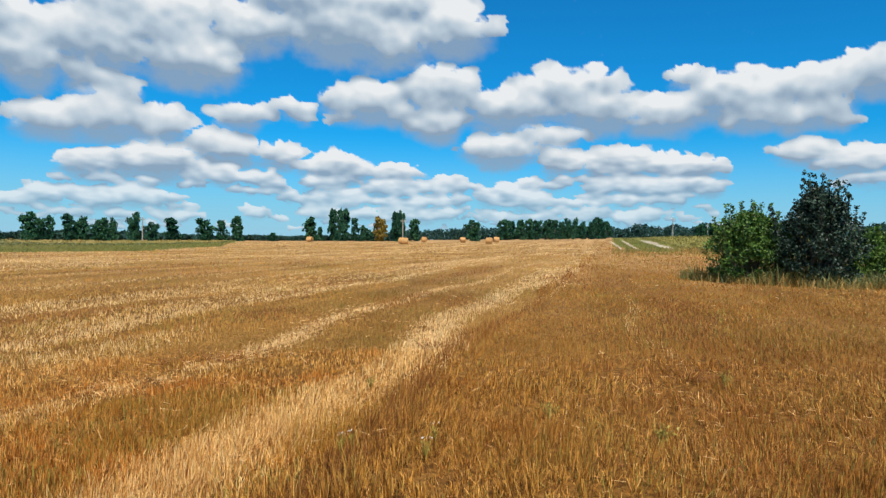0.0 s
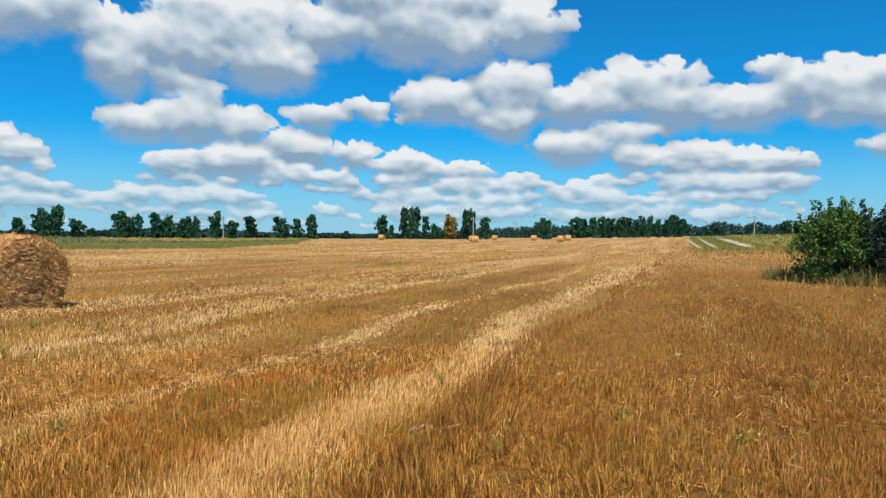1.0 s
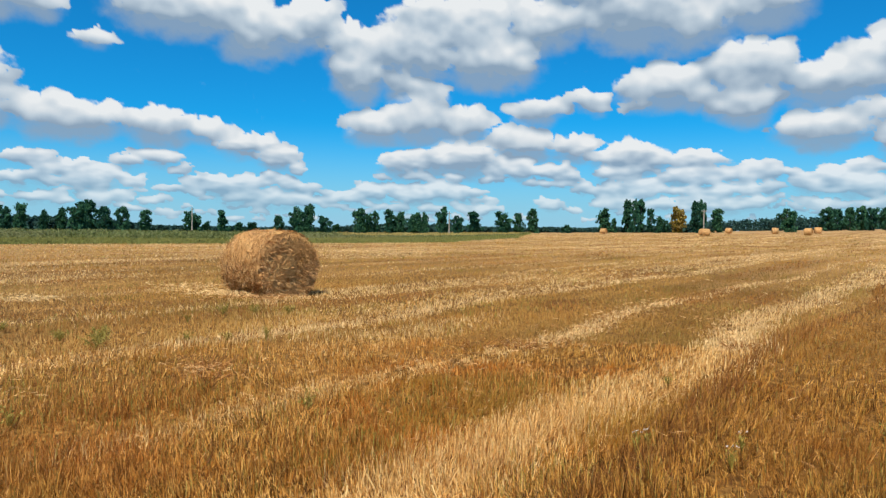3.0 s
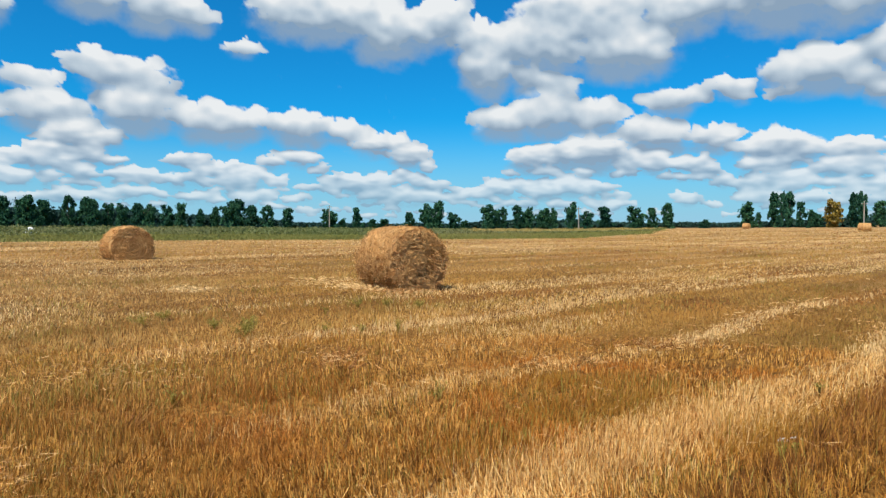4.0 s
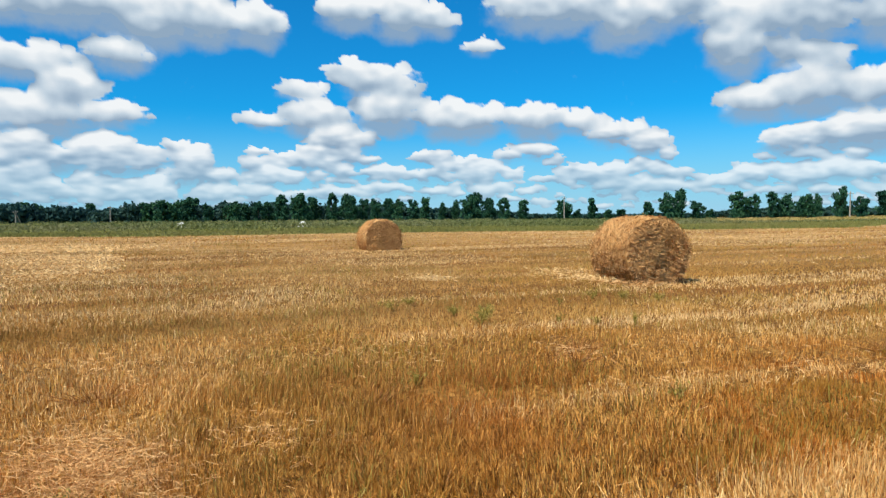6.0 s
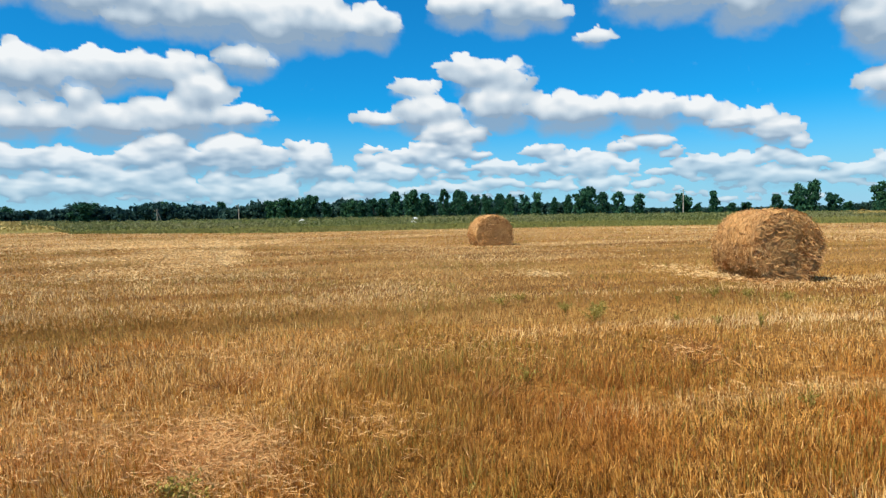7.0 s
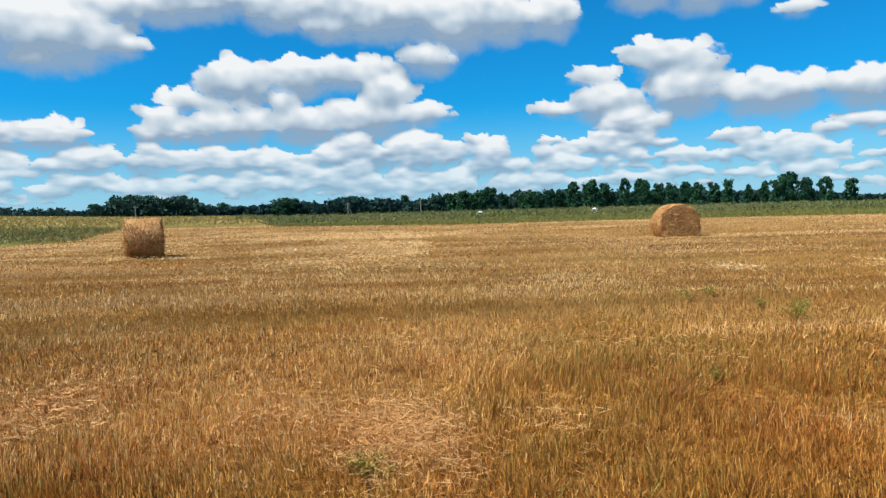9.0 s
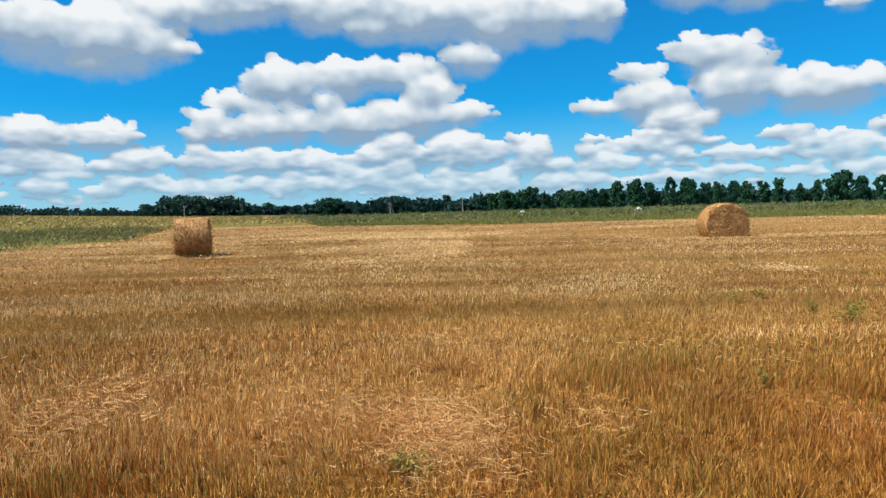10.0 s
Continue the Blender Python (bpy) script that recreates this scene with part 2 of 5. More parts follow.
    def spread(v, lo, hi, to0=0.0, to1=1.0):
        n = N.new("ShaderNodeMapRange")
        n.interpolation_type = "SMOOTHSTEP"
        L.new(v, n.inputs["Value"])
        for key, val in (("From Min", lo), ("From Max", hi), ("To Min", to0), ("To Max", to1)):
            n.inputs[key].default_value = val
        return n.outputs["Result"]

    def arith(op, x, y):
        n = N.new("ShaderNodeMath")
        n.operation = op
        for s, v in zip(n.inputs, (x, y)):
            if isinstance(v, bpy.types.NodeSocket):
                L.new(v, s)
            else:
                s.default_value = v
        return n.outputs[0]

    place = N.new("ShaderNodeNewGeometry").outputs["Position"]
    grain = N.new("ShaderNodeTexNoise")
    L.new(place, grain.inputs["Vector"])
    grain.inputs["Scale"].default_value, grain.inputs["Detail"].default_value, grain.inputs["Roughness"].default_value = 0.016, 5.0, 0.6
    grain = arith("SUBTRACT", grain.outputs[0], 0.5)
    crisp = spread(arith("ADD", field("cover"), arith("MULTIPLY", grain, 0.42)), 0.06, 0.44)
    thin = spread(arith("ADD", field("skirt"), arith("MULTIPLY", grain, 0.35)), 0.12, 0.85, 0.0, 0.85)
    amount = arith("MAXIMUM", crisp, thin)
    shade = arith("ADD", field("form"), arith("MULTIPLY", grain, 0.18))
    tone = N.new("ShaderNodeValToRGB")
    stops = tone.color_ramp.elements
    stops.new(0.5)
    for stop, at, c in zip(stops, (0.12, 0.50, 0.86), ((0.30, 0.42, 0.56, 1), (0.58, 0.69, 0.79, 1), (0.93, 0.965, 0.985, 1))):
        stop.position, stop.color = at, c
    L.new(shade, tone.inputs[0])
    height = N.new("ShaderNodeSeparateXYZ")
    L.new(place, height.inputs[0])
    veil = spread(height.outputs[2], 30.0, 520.0, 0.62, 1.0)      # the low clouds are seen through more air
    glow, clear, both = N.new("ShaderNodeEmission"), N.new("ShaderNodeBsdfTransparent"), N.new("ShaderNodeMixShader")
    L.new(tone.outputs[0], glow.inputs["Color"])
    glow.inputs["Strength"].default_value = 0.68
    L.new(arith("MULTIPLY", amount, veil), both.inputs[0])
    L.new(clear.outputs[0], both.inputs[1])
    L.new(glow.outputs[0], both.inputs[2])
    L.new(both.outputs[0], N.new("ShaderNodeOutputMaterial").inputs["Surface"])
    me.materials.append(m)
    tagged(new("backdrop", me), "white heaped cumulus clouds over the horizon", "clouds", kind="structure")


build_clouds()

# ---- materials ----


def material(name, build, rough=0.8, spec=0.25, translucent=0.0):
    """A principled material; build(nodes, links) returns the colour socket, and perhaps a height socket for relief."""
    m = bpy.data.materials.new(name)
    m.use_nodes = True
    N, L = m.node_tree.nodes, m.node_tree.links
    N.clear()
    out, p = N.new("ShaderNodeOutputMaterial"), N.new("ShaderNodeBsdfPrincipled")
    p.inputs["Roughness"].default_value = rough
    p.inputs["Specular IOR Level"].default_value = spec
    made = build(N, L)
    colour, height = made if isinstance(made, tuple) else (made, None)
    L.new(colour, p.inputs["Base Color"])
    if height is not None:
        b = N.new("ShaderNodeBump")
        b.inputs["Strength"].default_value, b.inputs["Distance"].default_value = 0.7, 0.03
        L.new(height, b.inputs["Height"])
        L.new(b.outputs[0], p.inputs["Normal"])
    if translucent:
        t, mix = N.new("ShaderNodeBsdfTranslucent"), N.new("ShaderNodeMixShader")
        L.new(colour, t.inputs["Color"])
        mix.inputs[0].default_value = translucent
        L.new(p.outputs[0], mix.inputs[1])
        L.new(t.outputs[0], mix.inputs[2])
        L.new(mix.outputs[0], out.inputs["Surface"])
    else:
        L.new(p.outputs[0], out.inputs["Surface"])
    return m


def noise_at(N, L, scale, detail=3.0, rough=0.55, stretch=(1, 1, 1), shift=(0, 0, 0)):
    """Noise over the place itself, in metres."""
    g, v, n = N.new("ShaderNodeNewGeometry"), N.new("ShaderNodeVectorMath"), N.new("ShaderNodeTexNoise")
    v.operation = "MULTIPLY_ADD"
    v.inputs[1].default_value, v.inputs[2].default_value = stretch, shift
    L.new(g.outputs["Position"], v.inputs[0])
    L.new(v.outputs[0], n.inputs["Vector"])
    n.inputs["Scale"].default_value, n.inputs["Detail"].default_value, n.inputs["Roughness"].default_value = scale, detail, rough
    return n.outputs[0]


def ramp(N, L, fac, *stops):
    r = N.new("ShaderNodeValToRGB")
    e = r.color_ramp.elements
    while len(e) < len(stops):
        e.new(0.5)
    for k, (at, c) in zip(e, stops):
        k.position, k.color = at, (*c, 1)
    L.new(fac, r.inputs[0])
    return r.outputs[0]


def mix(N, L, fac, a, b, kind="MIX"):
    n = N.new("ShaderNodeMix")
    n.data_type, n.blend_type = "RGBA", kind
    for s, v in ((n.inputs[0], fac), (n.inputs[6], a), (n.inputs[7], b)):
        if isinstance(v, bpy.types.NodeSocket):
            L.new(v, s)
        else:
            s.default_value = v if isinstance(v, float) else (*v, 1)
    return n.outputs[2]


def per_piece(N):
    return N.new("ShaderNodeNewGeometry").outputs["Random Per Island"]


def per_object(N):
    return N.new("ShaderNodeObjectInfo").outputs["Random"]


def along_drills(N, L, across, along, scale=1.0, detail=3.0, shift=0.0):
    """Noise drawn out along the drills: cycles a metre across them and along them."""
    g, a, b, v, n = N.new("ShaderNodeNewGeometry"), N.new("ShaderNodeVectorMath"), N.new("ShaderNodeVectorMath"), N.new("ShaderNodeCombineXYZ"), N.new("ShaderNodeTexNoise")
    for node, way in ((a, heading(-104.0) * across), (b, heading(-14.0) * along)):
        node.operation = "DOT_PRODUCT"
        node.inputs[1].default_value = way
        L.new(g.outputs["Position"], node.inputs[0])
    L.new(a.outputs["Value"], v.inputs[0])
    L.new(b.outputs["Value"], v.inputs[1])
    v.inputs[2].default_value = shift
    L.new(v.outputs[0], n.inputs["Vector"])
    n.inputs["Scale"].default_value, n.inputs["Detail"].default_value, n.inputs["Roughness"].default_value = scale, detail, 0.6
    return n.outputs[0]


def blades(name, low, middle, high, patch_a, patch_b, amount=0.5, rough=0.6, through_light=0.18, scale=0.55, patch_c=None, banded=0.0):
    """Stalks or leaves: each one its own tone, patches of other tones over the field, and bands along the drills."""
    def build(N, L):
        c = ramp(N, L, per_piece(N), (0.10, low), (0.48, middle), (0.86, high))
        near = ramp(N, L, noise_at(N, L, scale, 3.0), (0.45, (0, 0, 0)), (0.68, (amount,) * 3))
        far = ramp(N, L, noise_at(N, L, scale * 0.22, 2.0, 0.5, (1.0, 1.3, 1.0)), (0.48, (0, 0, 0)), (0.66, (amount,) * 3))
        c = mix(N, L, far, mix(N, L, near, c, patch_a), patch_b)
        if patch_c:
            other = ramp(N, L, noise_at(N, L, scale * 0.8, 3.0, 0.6, (1, 1, 1), (31, 17, 5)), (0.50, (0, 0, 0)), (0.64, (amount,) * 3))
            c = mix(N, L, other, c, patch_c)
        if banded:
            tint = ramp(N, L, along_drills(N, L, 0.42, 0.03, 1.0, 4.0, 3.0), (0.34, (1 - banded, 1 - 1.05 * banded, 1 - 1.25 * banded)), (0.50, (1, 1, 1)), (0.68, (1 + 0.5 * banded, 1 + 0.65 * banded, 1 + 0.95 * banded)))
            c = mix(N, L, 1.0, c, tint, "MULTIPLY")
        return c
    return material(name, build, rough, 0.3, through_light)


# the darkest stubble tone stands in for shade in gaps between stalks
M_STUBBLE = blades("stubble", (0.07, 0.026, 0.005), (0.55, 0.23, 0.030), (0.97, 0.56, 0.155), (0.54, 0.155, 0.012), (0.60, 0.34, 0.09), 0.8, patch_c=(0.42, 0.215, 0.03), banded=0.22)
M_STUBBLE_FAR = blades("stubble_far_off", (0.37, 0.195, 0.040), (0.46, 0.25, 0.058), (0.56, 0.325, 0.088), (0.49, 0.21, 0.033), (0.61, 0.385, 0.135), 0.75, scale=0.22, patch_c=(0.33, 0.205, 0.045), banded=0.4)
M_STRAW_FAR = blades("pale_straw_far_off", (0.68, 0.43, 0.165), (0.79, 0.53, 0.225), (0.89, 0.64, 0.31), (0.72, 0.45, 0.17), (0.82, 0.57, 0.26), 0.5, scale=0.3)
M_LITTER = blades("straw_litter", (0.42, 0.20, 0.06), (0.68, 0.37, 0.13), (0.84, 0.55, 0.24), (0.58, 0.28, 0.09), (0.72, 0.43, 0.16), 0.4)
M_RANK = blades("rank_grass", (0.16, 0.12, 0.025), (0.30, 0.20, 0.05), (0.44, 0.28, 0.08), (0.14, 0.13, 0.03), (0.34, 0.19, 0.05), 0.6, scale=0.8)
M_CROP_TAN = blades("tan_crop", (0.30, 0.22, 0.06), (0.38, 0.28, 0.085), (0.46, 0.345, 0.12), (0.31, 0.245, 0.06), (0.44, 0.31, 0.12), 0.5, scale=0.05)
M_DEAD_SHADE = blades("dead_stalks", (0.13, 0.045, 0.010), (0.30, 0.115, 0.025), (0.48, 0.22, 0.05), (0.22, 0.08, 0.018), (0.3, 0.13, 0.03), 0.4)
M_STRAW = blades("pale_straw", (0.46, 0.22, 0.055), (0.80, 0.47, 0.145), (0.94, 0.67, 0.29), (0.66, 0.33, 0.085), (0.80, 0.50, 0.18), 0.4)
M_RED = blades("dry_weeds", (0.045, 0.016, 0.003), (0.33, 0.128, 0.014), (0.68, 0.345, 0.062), (0.29, 0.085, 0.010), (0.35, 0.17, 0.030), 0.75)
M_RED_FAR = blades("dry_weeds_far_off", (0.25, 0.105, 0.014), (0.36, 0.155, 0.024), (0.50, 0.24, 0.045), (0.33, 0.12, 0.014), (0.42, 0.22, 0.05), 0.75, scale=0.35, banded=0.25)
M_GREEN = blades("green_weeds", (0.19, 0.145, 0.02), (0.29, 0.22, 0.036), (0.42, 0.32, 0.07), (0.21, 0.18, 0.03), (0.32, 0.24, 0.05), 0.4)
M_VERGE = blades("mown_grass", (0.15, 0.15, 0.034), (0.19, 0.185, 0.044), (0.25, 0.225, 0.06), (0.16, 0.155, 0.03), (0.26, 0.205, 0.07), 0.5, scale=0.1)
M_TALL = blades("tall_grass", (0.095, 0.115, 0.030), (0.135, 0.155, 0.045), (0.20, 0.205, 0.075), (0.085, 0.11, 0.026), (0.21, 0.19, 0.085), 0.6, scale=0.1)
M_CROP = blades("yellow_crop", (0.14, 0.13, 0.03), (0.25, 0.22, 0.05), (0.36, 0.30, 0.08), (0.15, 0.15, 0.03), (0.32, 0.25, 0.07), 0.5, scale=0.06)
M_FLOWER = blades("white_petals", (0.65, 0.64, 0.58), (0.75, 0.74, 0.68), (0.8, 0.8, 0.75), (0.7, 0.7, 0.62), (0.7, 0.7, 0.62), 0.2)
M_BALE = blades("bale_straw", (0.19, 0.08, 0.022), (0.52, 0.27, 0.085), (0.84, 0.53, 0.225), (0.36, 0.155, 0.04), (0.60, 0.32, 0.10), 0.5, scale=2.6)


def leaf(name, low, middle, high, gloss=0.3):
    def build(N, L):
        c = ramp(N, L, per_piece(N), (0.0, low), (0.55, middle), (1.0, high))
        tone = ramp(N, L, per_object(N), (0.0, (0.75, 0.85, 0.9)), (1.0, (1.15, 1.1, 0.95)))
        return mix(N, L, 1.0, c, tone, "MULTIPLY")
    return material(name, build, 0.8 - gloss, gloss, 0.22)


M_LEAF = leaf("tree_leaves", (0.014, 0.055, 0.034), (0.030, 0.094, 0.055), (0.068, 0.165, 0.08), 0.08)
# far belts: the haze of distance is put into this bluer leaf colour
M_HAZED_WOODS = leaf("hazed_woods_leaves", (0.02, 0.055, 0.052), (0.032, 0.075, 0.066), (0.05, 0.10, 0.08), 0.08)
M_AUTUMN = leaf("yellow_leaves", (0.16, 0.10, 0.012), (0.30, 0.19, 0.025), (0.42, 0.28, 0.05))
M_BUSH_DARK = leaf("dark_bush_leaves", (0.004, 0.013, 0.008), (0.014, 0.033, 0.018), (0.10, 0.155, 0.11))
M_BUSH_LIGHT = leaf("light_bush_leaves", (0.018, 0.05, 0.008), (0.07, 0.15, 0.02), (0.21, 0.31, 0.06))
M_BARK = material("bark", lambda N, L: (ramp(N, L, noise_at(N, L, 6.0, 4.0, 0.6, (1, 1, 0.2)), (0.3, (0.05, 0.04, 0.03)), (0.7, (0.16, 0.13, 0.10))), noise_at(N, L, 20.0)), 0.9)
M_POLE = material("weathered_wood", lambda N, L: (ramp(N, L, noise_at(N, L, 5.0, 4.0, 0.6, (1, 1, 0.1)), (0.3, (0.22, 0.19, 0.15)), (0.7, (0.40, 0.36, 0.30))), noise_at(N, L, 30.0)), 0.9)
M_CERAMIC = material("porcelain", lambda N, L: ramp(N, L, noise_at(N, L, 9.0), (0.3, (0.5, 0.5, 0.48)), (0.7, (0.7, 0.7, 0.68))), 0.3, 0.5)
M_WHITE = material("plain_white", lambda N, L: ramp(N, L, noise_at(N, L, 3.0), (0.3, (0.66, 0.67, 0.66)), (0.7, (0.82, 0.82, 0.80))), 0.5, 0.4)


def soil(name, dark, mid, light, big=0.3, thin=None):
    """Ground under stalks; thin: paler tones mixed in with distance from the origin, uneven by noise."""
    def build(N, L):
        grain = noise_at(N, L, 14.0, 5.0, 0.65)
        c = ramp(N, L, grain, (0.3, dark), (0.5, mid), (0.72, light))
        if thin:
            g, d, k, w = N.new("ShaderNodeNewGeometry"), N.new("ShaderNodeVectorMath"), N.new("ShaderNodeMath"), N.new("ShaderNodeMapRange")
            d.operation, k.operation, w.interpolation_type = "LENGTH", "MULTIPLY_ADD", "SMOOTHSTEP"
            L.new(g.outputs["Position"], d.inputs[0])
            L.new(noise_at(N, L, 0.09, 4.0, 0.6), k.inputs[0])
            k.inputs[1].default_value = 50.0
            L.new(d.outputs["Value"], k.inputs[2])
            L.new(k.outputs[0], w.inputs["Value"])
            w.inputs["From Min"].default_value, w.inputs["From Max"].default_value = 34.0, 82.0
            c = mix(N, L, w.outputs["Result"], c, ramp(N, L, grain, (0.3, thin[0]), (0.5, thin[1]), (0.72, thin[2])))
        wide = ramp(N, L, noise_at(N, L, big, 4.0, 0.6, (1.0, 0.6, 1.0)), (0.35, (0.72, 0.66, 0.58)), (0.65, (1.15, 1.12, 1.05)))
        streak = ramp(N, L, along_drills(N, L, 0.45, 0.012), (0.35, (0.74, 0.70, 0.62)), (0.65, (1.2, 1.24, 1.34)))
        return mix(N, L, 1.0, mix(N, L, 1.0, c, wide, "MULTIPLY"), streak, "MULTIPLY"), noise_at(N, L, 30.0, 4.0)
    return material(name, build, 0.95, 0.1)


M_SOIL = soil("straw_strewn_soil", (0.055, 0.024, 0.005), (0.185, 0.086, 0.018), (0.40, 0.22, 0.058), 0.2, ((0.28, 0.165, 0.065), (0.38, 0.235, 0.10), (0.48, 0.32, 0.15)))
M_GRASS_SOIL = soil("grassy_soil", (0.09, 0.095, 0.02), (0.14, 0.15, 0.03), (0.21, 0.20, 0.05), 0.07)
M_CROP_SOIL = soil("crop_soil", (0.13, 0.12, 0.03), (0.21, 0.18, 0.045), (0.30, 0.24, 0.07), 0.05)
M_SAND = soil("sandy_track", (0.30, 0.26, 0.18), (0.42, 0.37, 0.28), (0.52, 0.47, 0.37), 0.2)

# ---- the lie of the land ----
ROW_AZ = -14.0                                               # the drills run this way
ALONG, ACROSS = heading(ROW_AZ), heading(ROW_AZ - 90)
RISE_AZ = (-180, -60, -35, -21, -8, 0, 16, 32, 51, 77, 93, 104, 116, 150, 180)
RISE = (1.5, 1.5, 3.6, 3.2, 1.9, 1.2, 0.8, 0.2, 0.5, 1.0, 1.2, 2.2, 4.0, 2.5, 1.5)


def polar(x, y):
    return np.hypot(x, y), np.degrees(np.arctan2(-x, y))


def land(x, y):
    """The ground's height: flat near by, rising gently far off."""
    r, az = polar(np.asarray(x, float), np.asarray(y, float))
    s = np.clip((r - 50) / 200, 0, 1.3)
    k = np.minimum(s, 1)
    return np.interp(az, RISE_AZ, RISE) * np.where(s < 1, k * k * (3 - 2 * k), s)


def settle(r):
    """How deep the soil lies between the stalks close by."""
    return 0.027 * np.clip((28 - r) / 12, 0, 1)


def lanes(x, y):
    """Metres to the right of the camera across the drills, and along them."""
    return x * ACROSS.x + y * ACROSS.y, x * ALONG.x + y * ALONG.y


def verge_near(az):
    """How far off the mown verge begins, by azimuth."""
    return np.interp(az, (14, 18, 24, 32, 40, 51, 77, 86, 93, 95, 100), (400, 110, 76, 71, 68, 68, 66, 76, 88, 140, 400))


def verge_back(az):
    return np.interp(az, (14, 18, 24, 32, 40, 51, 77, 86, 93, 95), (402, 150, 120, 112, 89, 100, 96, 96, 96, 142))


def corner(az):
    """Where the weeds of the far corner begin."""
    return np.interp(az, (104, 107, 115, 128), (100, 58, 46, 43))


def zone_of(x, y):
    """0 stubble, 1 grass, 2 crop or dry grass."""
    r, az = polar(x, y)
    s, u = lanes(x, y)
    z = np.where((r > verge_near(az)) & (az > 14) & (az < 97), 1, 0)
    z = np.where((r > verge_back(az) + 6) & (az > 14) & (az < 33), 2, z)
    z = np.where((az > 104) & (az < 140) & (r > corner(az) + 1.5), 1, z)
    z = np.where((az > 93) & (az < 140) & (r > 98), 2, z)
    z = np.where((s > 1.0) & (u > 91 + 10 * (fractal(x * 0.3 + 70, y * 0.3 + 70, 43, 3) - 0.5)) & (az < -10), 1, z)
    z = np.where((az < -16) & (r > 95) & (s > 9), 2, z)
    z = np.where((az < -14) & (az > -60) & (r > 34) & (s > 10.5), 2, z)
    return z


def mesh_object(name, verts, faces, materials, parent=None, smooth=False, index=None):
    """One mesh object from arrays (n, 3) and (m, k)."""
    me = bpy.data.meshes.new(name)
    verts, faces = np.asarray(verts, np.float32), np.asarray(faces, np.int32)
    me.vertices.add(len(verts))
    me.vertices.foreach_set("co", verts.ravel())
    n, k = faces.shape
    me.loops.add(n * k)
    me.loops.foreach_set("vertex_index", faces.ravel())
    me.polygons.add(n)
    me.polygons.foreach_set("loop_start", np.arange(n, dtype=np.int32) * k)
    me.polygons.foreach_set("loop_total", np.full(n, k, np.int32))
    for m in materials if isinstance(materials, (list, tuple)) else [materials]:
        me.materials.append(m)
    if index is not None:
        me.polygons.foreach_set("material_index", np.asarray(index, np.int32))
    me.polygons.foreach_set("use_smooth", np.full(n, smooth, bool))
    me.update(calc_edges=True)
    ob = new(name, me)
    ob.parent = parent
    return ob


def build_ground():
    radii = np.concatenate([[0.0], np.geomspace(0.6, 60, 60), np.linspace(62, 300, 90), np.geomspace(310, 4600, 24)])
    turns = np.radians(np.arange(0, 360, 1.0))
    r, a = np.meshgrid(radii, turns, indexing="ij")
    x, y = -r * np.sin(a), r * np.cos(a)
    s, u = lanes(x, y)
    near = np.clip(1 - r / 60, 0, 1)
    z = land(x, y) + near * (0.008 * np.sin(s * 2 * np.pi / 0.62) * np.sin(u * 0.11 + 1) + 0.014 * np.sin(s * 0.9 + 0.5) * np.sin(u * 0.35))
    z = z - settle(r)
    verts = np.stack([x, y, z], -1).reshape(-1, 3)
    n, m = r.shape
    i, j = np.meshgrid(np.arange(n - 1), np.arange(m), indexing="ij")
    k = (j + 1) % m
    faces = np.stack([i * m + j, i * m + k, (i + 1) * m + k, (i + 1) * m + j], -1).reshape(-1, 4)
    mid = verts[faces].mean(1)
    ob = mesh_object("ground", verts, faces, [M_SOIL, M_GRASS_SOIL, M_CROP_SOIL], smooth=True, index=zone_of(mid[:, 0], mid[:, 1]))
    tagged(ob, "broad flat stubble field running to grassy verges and crops", "ground", kind="structure")


build_ground()

RUTS = ((1.4, 100, -0.5, 176, 0.3), (3.6, 94, 2.4, 174, 0.4), (8.5, 103, 7.2, 178, 1.1))   # across, along; across, along; half width


def build_ruts():
    """Sandy wheel ruts of the track, ragged at the edges, just proud of the turf."""
    rng = random.Random(5)
    for s0, u0, s1, u1, half in RUTS:
        n, v = 46, []
        for k in range(n):
            t = k / (n - 1)
            s, u = s0 + (s1 - s0) * t, u0 + (u1 - u0) * t
            h = half * rng.uniform(0.45, 1.15) * min(1, 0.15 + 6 * t, 0.15 + 5 * (1 - t))
            off = rng.uniform(-0.2, 0.2) * half
            for side in (-1, 0, 1):
                p = ACROSS * (s + off + side * h) + ALONG * u
                v.append((p.x, p.y, float(land(p.x, p.y)) + (0.045 if side == 0 else 0.01)))
        f = [(i * 3 + j, i * 3 + j + 1, i * 3 + j + 4, i * 3 + j + 3) for i in range(n - 1) for j in (0, 1)]
        tagged(mesh_object("track_rut", v, f, M_SAND, smooth=True), "pale sandy wheel rut of a track between grass", "track", kind="structure")


build_ruts()


def scatter(rng, n, r0, r1, az0, az1, power=1.0):
    """n places in a sector; power under 1 crowds them towards the camera."""
    k = rng.random(n) ** power
    r = np.sqrt(r0 * r0 + k * (r1 * r1 - r0 * r0))
    a = np.radians(rng.uniform(az0, az1, n))
    return -r * np.sin(a), r * np.cos(a)


